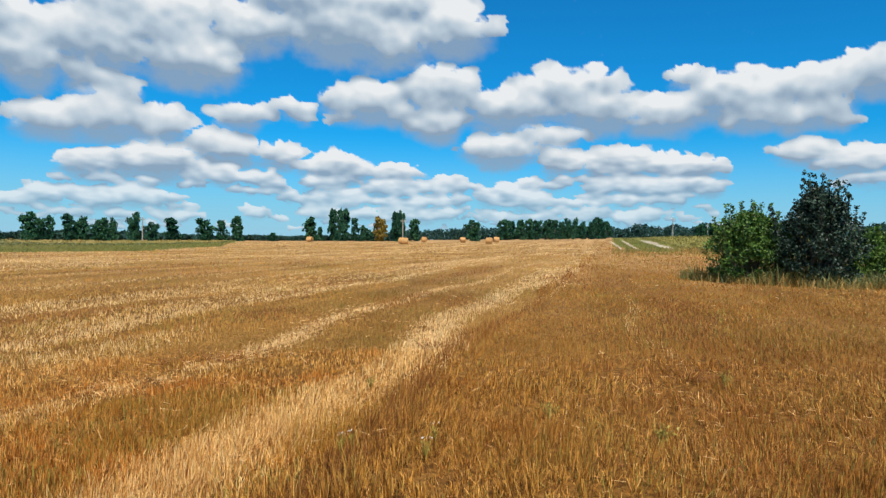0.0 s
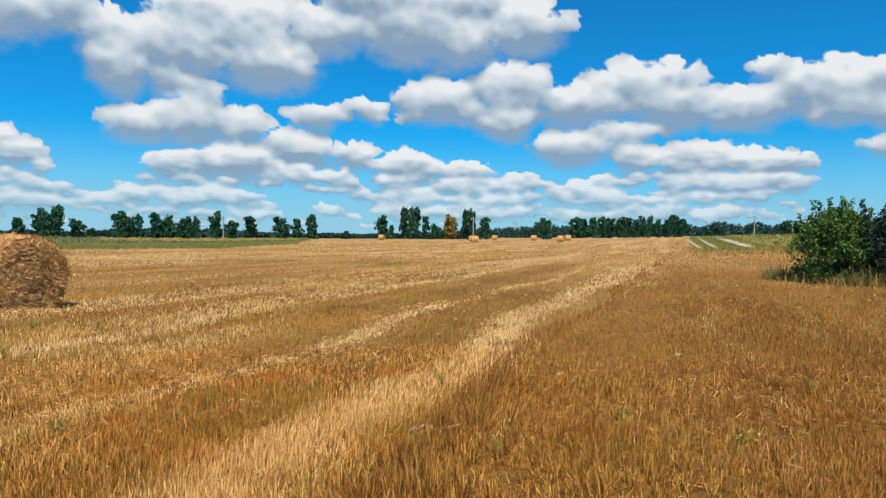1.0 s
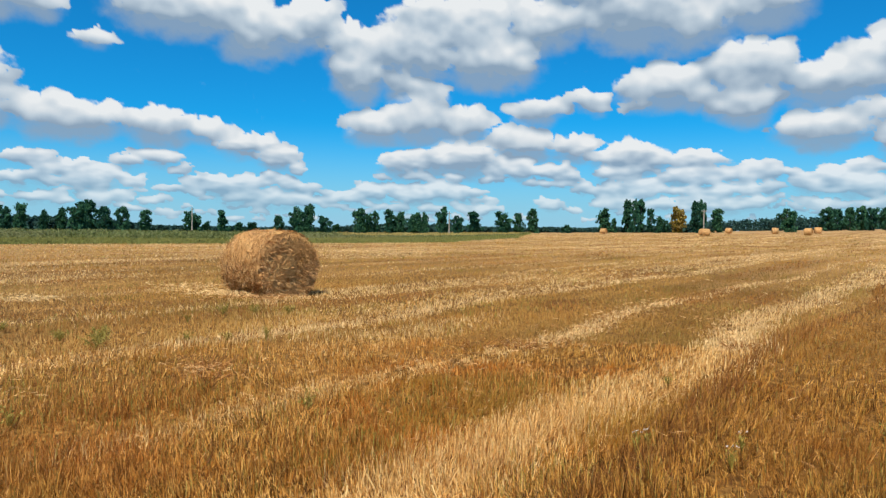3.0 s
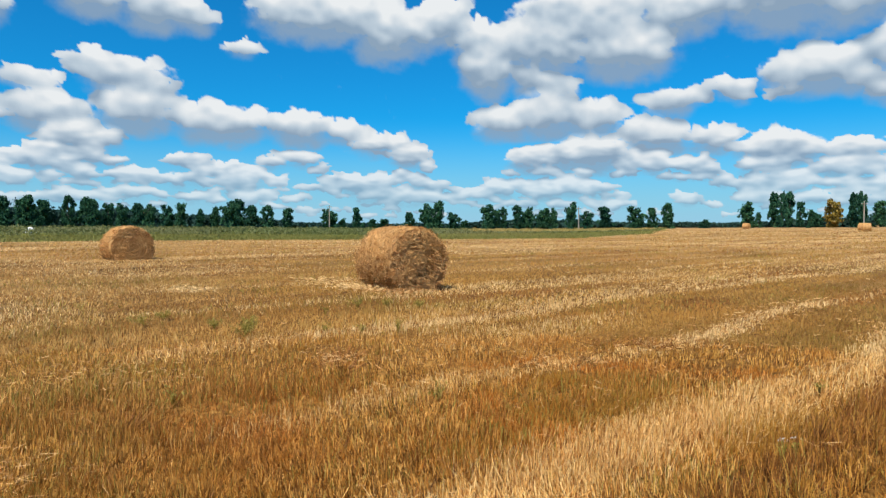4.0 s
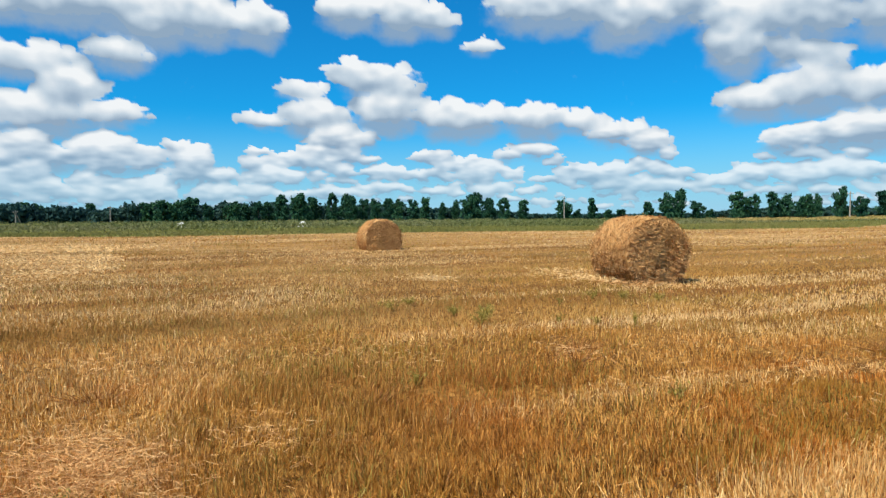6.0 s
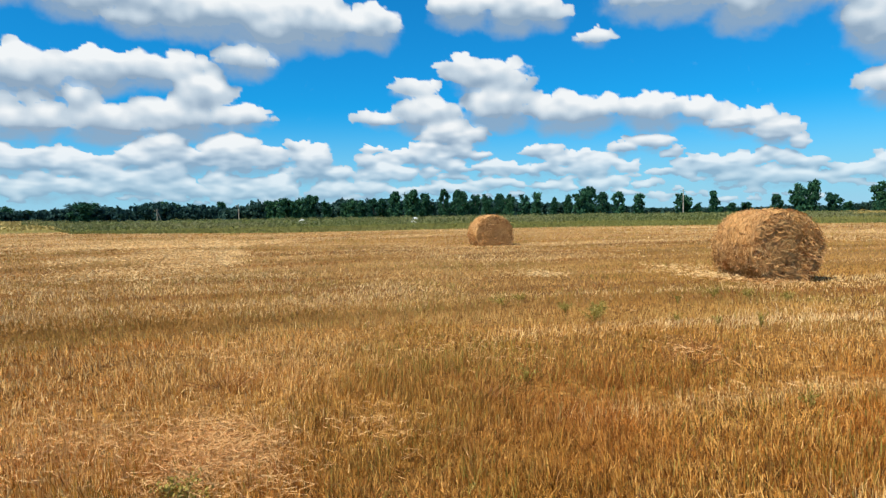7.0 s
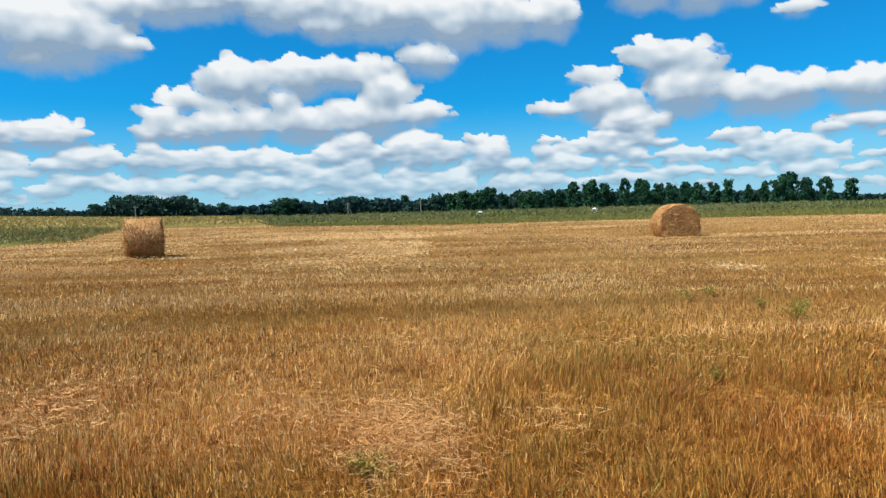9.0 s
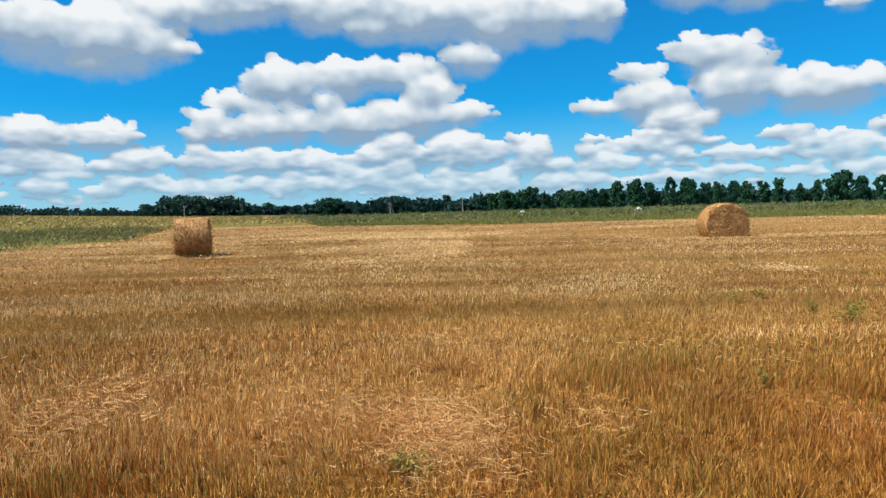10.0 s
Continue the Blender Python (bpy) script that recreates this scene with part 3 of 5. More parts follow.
def blades_mesh(name, x, y, rng, height, width, lean, mat, base=None, bend=0.0, lift=0.0, tip=0.45, swirl=0.0):
    """Many thin standing or leaning blades as one mesh; each is a quad, or two when it bends."""
    n = len(x)
    h = height(n) if callable(height) else np.full(n, height)
    w = width(n) if callable(width) else np.full(n, width)
    z = (land(x, y) if base is None else base) + lift
    turn, way_, tilt = rng.uniform(0, np.pi, n), rng.uniform(0, 2 * np.pi, n), np.abs(rng.normal(0, lean, n))
    if swirl:                                                # neighbours lean the same way, here more, there less
        way_ = 4 * np.pi * fractal(x * 0.35 + 50, y * 0.35 + 50, 71, 3) + rng.normal(0, 1.6, n)
        tilt = tilt * (0.55 + 1.5 * swirl * fractal(x * 1.3 + 90, y * 1.3 + 90, 75, 3) ** 2 * 2)
    tilt = np.clip(tilt, 0, 1.45)
    d = np.stack([np.cos(turn), np.sin(turn), np.zeros(n)], -1) * (w / 2)[:, None]
    up = np.stack([np.sin(tilt) * np.cos(way_), np.sin(tilt) * np.sin(way_), np.cos(tilt)], -1) * h[:, None]
    p = np.stack([x, y, z], -1)
    if bend:
        t2 = np.clip(tilt + rng.uniform(0, bend, n), 0, 1.9)
        up2 = np.stack([np.sin(t2) * np.cos(way_), np.sin(t2) * np.sin(way_), np.cos(t2)], -1) * (h * 0.5)[:, None]
        q, e = p + up * 0.6, p + up * 0.6 + up2
        v = np.stack([p - d, p + d, q + d * 0.85, q - d * 0.85, e + d * tip, e - d * tip], 1)
        i = np.arange(n)[:, None] * 6
        f = np.concatenate([i + np.array([0, 1, 2, 3]), i + np.array([3, 2, 4, 5])])
    else:
        q = p + up
        v = np.stack([p - d, p + d, q + d * tip, q - d * tip], 1)
        f = np.arange(n)[:, None] * 4 + np.arange(4)
    return mesh_object(name, v.reshape(-1, 3), f, mat)


def straw_share(x, y):
    """How much a place lies in one of the pale strips left by the harvester (0 to 1)."""
    s, u = lanes(x, y)
    wob = 0.25 * np.sin(u * 0.31) + 0.15 * np.sin(u * 0.83 + 1)
    k = np.zeros_like(s)
    # strips of upright stubble catching more light, put in as paler straw
    for at, half, much in ((-2.65, 0.5, 1.0), (-4.75, 0.30, 0.9), (-8.0, 0.5, 0.9), (-11.6, 0.4, 0.6), (-15.5, 0.6, 0.6), (-20, 0.7, 0.55), (-26, 0.8, 0.5), (0.6, 0.3, 0.35)):
        k = np.maximum(k, much * np.clip(1.3 - u / 65 + 0.5 * (fractal(u * 0.18 + 30, s * 0.0 + at, 68, 3) - 0.5), 0.3, 1) * np.exp(-((s - at - wob) / half) ** 2))
    k = k * np.clip((np.degrees(np.arctan2(-x, y)) < 60) + 0.25, 0, 1)
    r, az = polar(x, y)
    streaks = np.clip(fractal(s * 0.55 + 20, u * 0.10 + 20, 65, 3, 0.6) * 5 - 1.7, 0, 1)
    edge = 80.3 + 2.4 * (fractal(x * 0.6 + 20, y * 0.6 + 20, 67, 2) - 0.5)                 # where the harvester turned
    turning = np.clip((az - edge) / 0.8, 0, 1) * np.exp(-(np.maximum(az - 84, 0) / 7) ** 2 - ((r - 30) / 11) ** 4) * (0.45 + 0.55 * streaks)
    k = np.maximum(k, turning)
    k = np.maximum(k, (0.42 * streaks + 0.25 * (r < 16)) * np.clip((az - 76) / 12, 0, 1) * np.clip((r - 9) / 6, 0, 1))
    for cx, cy, size in ((-4.5, 1.6, 0.45), (-5.0, 0.7, 0.5), (-4.0, -0.3, 0.4), (-6.0, -1.2, 0.6)):
        k = np.maximum(k, 0.75 * np.exp(-((x - cx) ** 2 + (y - cy) ** 2) / size ** 2))
    return np.maximum(k, np.clip((fractal(x * 0.16 + 20, y * 0.16 + 20, 61, 3) - 0.47) * 3.2, 0, 0.7) * (s < -3.5) * np.clip((r - 6) / 5 + (az - 68) / 8, 0, 1))


def grow_field():
    rng = np.random.default_rng(11)
    behind = np.random.default_rng(19)
    A0, A1 = -37, 120
    sets = {"stubble": [], "pale": [], "weed": [], "green": [], "dead": []}
    for r0, r1, per, wide, tall in ((1.9, 6.0, 5000, 0.0054, 0.082), (6.0, 11.0, 1350, 0.0088, 0.078), (11.0, 20.0, 400, 0.013, 0.066), (20.0, 38.0, 90, 0.025, 0.066), (38.0, 75.0, 21, 0.045, 0.085), (75.0, 150.0, 4.5, 0.10, 0.10)):
        q0, q1 = max(1.9, r0 * 0.8), r1 * 1.25                # the rings of finer and coarser stalks fade into one another
        n = int(per * math.radians(A1 - A0) / 2 * (q1 * q1 - q0 * q0))
        x, y = scatter(rng, n, q0, q1, A0, A1)
        q = np.hypot(x, y)
        k = rng.random(n) < np.minimum((q - q0 * 0.999) / (r0 * 0.45) if r0 > 2 else 1.0, (q1 - q) / (r1 * 0.45))
        x, y = x[k], y[k]
        n = len(x)
        if r0 > 70:
            k = np.degrees(np.arctan2(-x, y))
            k = (k < 20) | (k > 88)
            x, y, n = x[k], y[k], int(k.sum())
        s, u = lanes(x, y)
        # drills: the stalks stand in rows 15 cm apart
        ds = (np.round(s / 0.15) * 0.15 + rng.normal(0, 0.03 if r0 < 9 else 0.09, n)) - s
        x, y = x + ACROSS.x * ds, y + ACROSS.y * ds
        s, u = lanes(x, y)
        r, az = polar(x, y)
        zone = zone_of(x, y)
        keep = zone == 0
        patch = fractal(x * 0.5 + 40, y * 0.5 + 40, 81, 4)
        clump = fractal(x * 2.6 + 40, y * 2.6 + 40, 85, 3, 0.6)
        fine = fractal(x * 7.5 + 40, y * 7.5 + 40, 87, 2, 0.6)
        band = fractal(s * 0.42 + 40, u * 0.035 + 40, 88, 3, 0.6)
        keep &= (rng.random(n) < 0.85 * np.exp(-((s + 2.7) / 0.6) ** 2)) | (rng.random(n) < np.clip((0.55 * clump + 0.45 * fine - 0.26) * 4.5, 0.3, 1.0)) | (r > 25)
        pale = rng.random(n) < np.maximum(np.clip(straw_share(x, y) * 1.5 - 0.35, 0, 0.97), np.clip((band - 0.56) * 6, 0, 0.7) * np.clip((r - 5) / 8, 0, 1) * (s < -1.5) * np.where((az > 40) & (az < 76) & (r < 24), 0.25, 1))
        tangle = np.exp(-(((x + 4.3) / 1.5) ** 2 + ((y - 2.1) / 1.3) ** 2)) + 0.6 * np.exp(-(((x + 5.4) / 1.2) ** 2 + ((y - 4.6) / 1.6) ** 2))
        pale &= rng.random(n) > tangle
        weed = ~pale & ((s > -2.0 + 0.2 * np.sin(u * 0.5)) & (rng.random(n) < 0.8) | (rng.random(n) < tangle * 0.55))
        green = ~pale & ~weed & (rng.random(n) < np.clip((patch - 0.50) * 0.8, 0.006, 0.2) + 0.4 * clump ** 2 * (np.exp(-((az - 66) / 8) ** 2) + np.exp(-((az - 110) / 12) ** 2)) * np.clip((11 - r) / 3, 0, 1))
        green |= weed & (rng.random(n) < np.where(az < -12, 0.12, 0.05) * np.clip(patch * 3 - 0.6, 0.2, 2))
        weed &= ~green
        # dark stalks: the ridge line and far patches are shade put into colour
        ridge = np.exp(-((s + 1.85 - 0.2 * np.sin(u * 0.5)) / 0.2) ** 2) * (u > 2)
        dead = rng.random(n) < 0.04 * (r < 12) + 0.6 * ridge + np.clip((0.42 - patch) * 0.8, 0, 0.2) + 0.26 * np.clip((-11 - az) / 5, 0, 1) * (r < 12) + 0.30 * patch * (0.8 * np.exp(-((az - 56) / 10) ** 2) * (r > 4.5) + np.exp(-((az - 110) / 10) ** 2)) * np.clip((13 - r) / 4, 0, 1) + 0.03 * (az > 18) * (az < 52) * (r < 7) + np.clip((0.37 - fractal(s * 0.8 + 40, u * 0.12 + 40, 89, 3, 0.6)) * 10, 0, 0.6) * np.clip((r - 8) / 6, 0, 1)
        kind = np.where(dead, 4, np.where(green, 3, np.where(weed, 2, np.where(pale, 1, 0))))
        size = tall * (0.15 + 0.6 * patch + 1.3 * clump ** 2 + 0.9 * fine ** 2) * np.where(r > 7, 0.85, 1.0) * (1 + 0.9 * ridge + 0.35 * np.exp(-((s + 2.5) / 0.35) ** 2))
        for k, key in enumerate(("stubble", "pale", "weed", "green", "dead")):
            c = keep & (kind == k)
            sets[key].append((x[c], y[c], size[c] * {0: 1.0, 1: 0.95, 2: 1.05, 3: 1.1, 4: 0.95}[k], np.full(c.sum(), wide)))
    x, y = scatter(behind, 14000, 0.5, 24, A1, 360 + A0, 1.6)   # thinner stubble behind the camera
    sets["stubble"].append((x, y, behind.uniform(0.06, 0.10, len(x)), 0.006 + 0.0007 * np.hypot(x, y)))
    x, y = scatter(behind, 6000, 0.5, 2.1, A0, A1)             # and round its feet
    sets["stubble"].append((x, y, behind.uniform(0.05, 0.09, len(x)), np.full(len(x), 0.005)))
    for key, name, mat, lean, label in (("stubble", "stubble", M_STUBBLE, 0.36, "golden cut cereal stubble standing in drills"),
                                        ("pale", "pale_stubble", M_STRAW, 0.46, "pale straw strips left by the harvester, partly light put into the colour"),
                                        ("weed", "dry_grass", M_RED, 0.34, "reddish brown dry grass along the field"),
                                        ("dead", "dead_stalks", M_DEAD_SHADE, 0.3, "dark brown dead stalks through the stubble, some standing in for shade"),
                                        ("green", "green_weeds", M_GREEN, 0.35, "small green weeds among the stubble")):
        x, y, h, w = (np.concatenate(a) for a in zip(*sets[key]))
        h = h * rng.uniform(0.55, 1.25, len(h))
        w = w * rng.uniform(0.7, 1.3, len(w))
        r = np.hypot(x, y)
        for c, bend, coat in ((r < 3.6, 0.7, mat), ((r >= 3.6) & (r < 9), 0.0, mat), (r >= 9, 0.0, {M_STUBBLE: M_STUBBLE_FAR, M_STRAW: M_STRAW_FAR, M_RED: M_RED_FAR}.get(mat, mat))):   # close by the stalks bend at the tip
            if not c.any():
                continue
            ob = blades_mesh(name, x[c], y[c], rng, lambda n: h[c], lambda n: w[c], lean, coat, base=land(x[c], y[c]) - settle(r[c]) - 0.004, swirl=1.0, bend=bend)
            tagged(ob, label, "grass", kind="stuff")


grow_field()


def lay_straw():
    """Loose straws lying on the strips and in trampled patches."""
    rng = np.random.default_rng(12)
    xs, ys = [], []
    for at, half, per, u0, u1 in ((-2.75, 0.4, 45, 2, 12), (-2.75, 0.5, 18, 12, 40), (-4.75, 0.25, 60, 3, 14), (-8.0, 0.35, 16, 2, 35)):
        n = int(per * (u1 - u0))
        u = rng.uniform(u0, u1, n)
        s = at + 0.25 * np.sin(u * 0.31) + 0.15 * np.sin(u * 0.83 + 1) + rng.normal(0, half, n)
        xs.append(ACROSS.x * s + ALONG.x * u)
        ys.append(ACROSS.y * s + ALONG.y * u)
    for cx, cy, ra, n in ((-4.25, 0.55, 0.42, 5200), (-4.9, -0.2, 0.4, 900), (-5.6, -1.9, 0.55, 2000), (-4.25, 1.65, 0.3, 300), (-10.4, 11.6, 0.6, 1000), (-9.2, 11.3, 0.5, 500), (-13.0, 8.8, 0.4, 300), (-12.5, 12.4, 0.5, 260), (-5.0, 5.2, 0.25, 200), (-6.9, 1.2, 0.5, 260), (-6.2, 3.4, 0.5, 240), (-26.5, -6.9, 1.0, 600), (-41, 6.5, 2.5, 900), (-45, 3.0, 2.5, 800)):
        xs.append(cx + rng.normal(0, ra, n))
        ys.append(cy + rng.normal(0, ra * 0.6, n))
    for r0, r1, n in ((37, 41, 4000), (29, 27, 2600), (23, 20, 1800)):
        k = rng.random(n)
        a, d = np.radians(80.6 + 14 * k ** 1.4 + rng.normal(0, 0.45, n)), r0 + (r1 - r0) * k + rng.normal(0, 1.2, n)
        xs.append(-d * np.sin(a))
        ys.append(d * np.cos(a))
    for _ in range(34):                                       # low heaps and wisps where the harvester turned
        p = heading(rng.uniform(80, 114)) * rng.uniform(16, 52)
        n, long = int(rng.uniform(60, 260)), rng.uniform(0.5, 1.8)
        s, u = rng.normal(0, 0.28, n), rng.normal(0, long, n)
        xs.append(p.x + ACROSS.x * s + ALONG.x * u)
        ys.append(p.y + ACROSS.y * s + ALONG.y * u)
    for n, r0, r1 in ((3000, 2.0, 9.0), (1200, 9.0, 26.0)):   # litter between the stalks all over
        x, y = scatter(rng, n, r0, r1, -37, 120, 0.8)
        k = rng.random(n) < np.clip(fractal(x * 0.9 + 60, y * 0.9 + 60, 66, 4, 0.6) * 3.4 - 1.25, 0.05, 1)
        xs.append(x[k])
        ys.append(y[k])
    x, y = np.concatenate(xs), np.concatenate(ys)
    r = np.hypot(x, y)
    keep = r > 1.8
    x, y, r = x[keep], y[keep], r[keep]
    for c, mat in ((r < 15, M_LITTER), (r >= 15, M_STRAW_FAR)):
        tagged(lying(x[c], y[c], r[c], rng, mat), "loose pale straw lying over the stubble", "straw", kind="stuff")


def lying(x, y, r, rng, mat):
    n = len(x)
    a, pitch, ln = rng.uniform(0, 2 * np.pi, n), rng.normal(0.12, 0.22, n), rng.uniform(0.035, 0.115, n)
    w = np.maximum(0.003, 0.0008 * r)
    p = np.stack([x, y, land(x, y) + rng.uniform(0.0, 0.09, n) + np.where(r > 15, 0.02, 0.0)], -1)
    d = np.stack([np.cos(a) * np.cos(pitch), np.sin(a) * np.cos(pitch), np.sin(pitch)], -1) * ln[:, None]
    roll = rng.uniform(0, np.pi, n)
    e = np.stack([-np.sin(a) * np.cos(roll), np.cos(a) * np.cos(roll), np.sin(roll)], -1) * (w / 2)[:, None]
    v = np.stack([p - e, p + e, p + d + e * 0.6, p + d - e * 0.6], 1).reshape(-1, 3)
    return mesh_object("loose_straw", v, np.arange(n)[:, None] * 4 + np.arange(4), mat)


lay_straw()


def grow_verges():
    rng = np.random.default_rng(13)

    def stand(name, x, y, h, w, mat, label, lean=0.25, bend=0.0):
        tagged(blades_mesh(name, x, y, rng, lambda n: h * rng.uniform(0.6, 1.15, n), lambda n: w * rng.uniform(0.6, 1.4, n), lean, mat, bend=bend), label, "grass", kind="stuff")

    def thicket(name, x, y, h, size, mat, label):
        """Dense rank growth: small blades turned every way, filling the height."""
        n = len(x)
        z = land(x, y) + h * rng.random(n) ** 0.7
        a = rng.normal(0, 1, (n, 3)) * np.array([1, 1, 1.5])
        a /= np.linalg.norm(a, axis=1)[:, None]
        b = np.cross(a, rng.normal(0, 1, (n, 3)))
        b /= np.linalg.norm(b, axis=1)[:, None]
        q, k = np.stack([x, y, z], -1), size * rng.uniform(0.6, 1.4, (n, 1))
        v = np.stack([q - a * k, q + b * k * 0.3, q + a * k, q - b * k * 0.3], 1).reshape(-1, 3)
        tagged(mesh_object(name, v, np.arange(n)[:, None] * 4 + np.arange(4), mat), label, "grass", kind="stuff")

    # mown verge, then the tall grass behind it
    az = rng.uniform(15, 96, 21000)
    a, b = verge_near(az), verge_back(az)
    r = a + rng.random(21000) * (b - a)
    x, y = -r * np.sin(np.radians(az)), r * np.cos(np.radians(az))
    stand("mown_grass", x, y, 0.16, 0.13, M_VERGE, "light green mown grass verge beside the stubble")
    az = rng.uniform(17, 96, 80000)
    b = verge_back(az)
    r = b + rng.random(80000) ** 1.6 * np.minimum(90, 230 - b)
    x, y = -r * np.sin(np.radians(az)), r * np.cos(np.radians(az))
    tall = np.interp(az, (17, 26, 34, 50, 96), (0.25, 0.3, 0.55, 0.85, 0.95)) * (0.85 + 0.25 * np.sin(az * 1.7) * np.sin(az * 4.1 + r * 0.05))
    tall = tall * (0.75 + 0.5 * fractal(x * 0.12 + 60, y * 0.12 + 60, 91, 3))
    dry = (az < 33 + 4 * (fractal(x * 0.2 + 60, y * 0.2 + 60, 92, 3) - 0.5)) & (r > b + 6)
    thicket("tall_grass", x[~dry], y[~dry], tall[~dry], 0.17, M_TALL, "tall green grass and weeds along the field's edge")
    thicket("dry_grass", x[dry], y[dry], tall[dry], 0.17, M_CROP_TAN, "tan dry grass behind the green verge")
    # weeds by the far corner
    x, y = scatter(rng, 42000, 42, 95, 104, 122)
    r, az = polar(x, y)
    keep = (r > corner(az) - 5 * rng.random(len(r)) ** 2) & (rng.random(len(r)) < np.clip(fractal(x * 0.2 + 30, y * 0.2 + 30, 97, 3) * 3.2 - 0.75, 0.15, 1))
    x, y, r = x[keep], y[keep], r[keep]
    leafy = rng.random(len(x)) < np.clip(fractal(x * 0.25 + 50, y * 0.25 + 50, 99, 3) * 5 - 1.3, 0.5, 0.95) * np.interp(r, (44, 62, 85), (1, 0.9, 0.45))
    tall = 0.2 + 0.9 * fractal(x * 0.3 + 60, y * 0.3 + 60, 95, 3) ** 1.5
    thicket("tall_weeds", x[leafy], y[leafy], tall[leafy] * 1.15, 0.11, M_TALL, "rank green weeds standing at the field corner")
    thicket("dry_weeds", x[~leafy], y[~leafy], tall[~leafy] * 0.8, 0.11, M_RANK, "olive and tan dry weeds standing at the field corner")
    # crops behind
    x, y = scatter(rng, 17000, 105, 240, 94, 122)
    thicket("yellow_crop", x, y, 0.5, 0.28, M_CROP_TAN, "yellowing crop in a neighbouring field")
    x, y = scatter(rng, 24000, 34, 200, -48, -15)
    s, u = lanes(x, y)
    keep = s > 10.5
    x, y = x[keep], y[keep]
    thicket("leafy_crop", x, y, 0.8, 0.24, M_CROP, "yellow green leafy crop beyond the track")
    # rough grass beside the track
    u = rng.uniform(85, 230, 6000)
    s = rng.uniform(0.5, 11, 6000)
    keep = np.ones(len(s), bool)
    for s0, u0, s1, u1, half in RUTS:
        keep &= np.abs(s - np.interp(u, (u0, u1), (s0, s1))) > half + 0.15
    s, u = s[keep], u[keep]
    v = rng.uniform(60, 112, 5000)                            # dry tufts thin out into the field before it
    t = rng.uniform(0.0, 13, 5000)
    k = rng.random(5000) < np.clip(1 - np.abs(v - 88) / 24, 0, 1) * np.clip(fractal(t * 0.5 + 20, v * 0.2 + 20, 93, 3) * 3 - 0.8, 0, 1)
    v, t = v[k], t[k]
    stand("dry_grass", ACROSS.x * t + ALONG.x * v, ACROSS.y * t + ALONG.y * v, 0.26, 0.09, M_RANK, "olive and tan tufts where the stubble meets the track")
    stand("track_grass", ACROSS.x * s + ALONG.x * u, ACROSS.y * s + ALONG.y * u, 0.25, 0.12, M_VERGE, "green grass between the ruts of a sandy track")


grow_verges()

# ---- trees, woods and bushes ----


def part(name, verts, faces, mat, parent, label="", smooth=False):
    ob = mesh_object(name, verts, faces, mat, parent, smooth)
    return tagged(ob, label)


def tube(points, radii, sides=7):
    """A tapered tube along points."""
    v, f = [], []
    for k, (p, r) in enumerate(zip(points, radii)):
        q = points[min(k + 1, len(points) - 1)] - points[max(k - 1, 0)]
        z = q.normalized() if q.length else Vector((0, 0, 1))
        x = z.orthogonal().normalized()
        w = z.cross(x)
        for i in range(sides):
            a = 2 * math.pi * i / sides
            v.append(p + (x * math.cos(a) + w * math.sin(a)) * r)
    for k in range(len(points) - 1):
        for i in range(sides):
            j = (i + 1) % sides
            f.append((k * sides + i, k * sides + j, (k + 1) * sides + j, (k + 1) * sides + i))
    c = len(v)
    v += [points[0], points[-1]]
    for i in range(sides):
        j = (i + 1) % sides
        f += [(c, j, i, i), (c + 1, (len(points) - 1) * sides + i, (len(points) - 1) * sides + j, (len(points) - 1) * sides + j)]
    return v, f


def join(*pieces):
    v, f = [], []
    for a, b in pieces:
        n = len(v)
        v += [tuple(p) for p in a]
        f += [tuple(i + n for i in q) for q in b]
    return v, f


def quads(v, f):
    """Faces with a doubled corner become triangles by a tiny extra point; here they stay as thin quads."""
    return np.array([tuple(p) for p in v], np.float32), np.array(f, np.int32)


def leaves(rng, centres, radius, per, size, squash=0.8):
    """Clumps of small folded leaves round centres."""
    n = len(centres) * per
    c = np.repeat(np.asarray(centres), per, 0)
    rad = np.repeat(np.asarray(radius), per)[:, None] if np.ndim(radius) else radius
    d = rng.normal(0, 1, (n, 3))
    d /= np.linalg.norm(d, axis=1)[:, None]
    p = c + d * (rng.random((n, 1)) ** 0.5) * rad * np.array([1, 1, squash])
    a = rng.normal(0, 1, (n, 3)) + d * 0.6
    a /= np.linalg.norm(a, axis=1)[:, None]
    b = np.cross(a, rng.normal(0, 1, (n, 3)))
    b /= np.linalg.norm(b, axis=1)[:, None]
    s = size * rng.uniform(0.6, 1.35, (n, 1))
    v = np.stack([p - a * s * 0.5, p + b * s * 0.32, p + a * s * 0.5, p - b * s * 0.32], 1).reshape(-1, 3)
    return v, np.arange(n)[:, None] * 4 + np.arange(4)


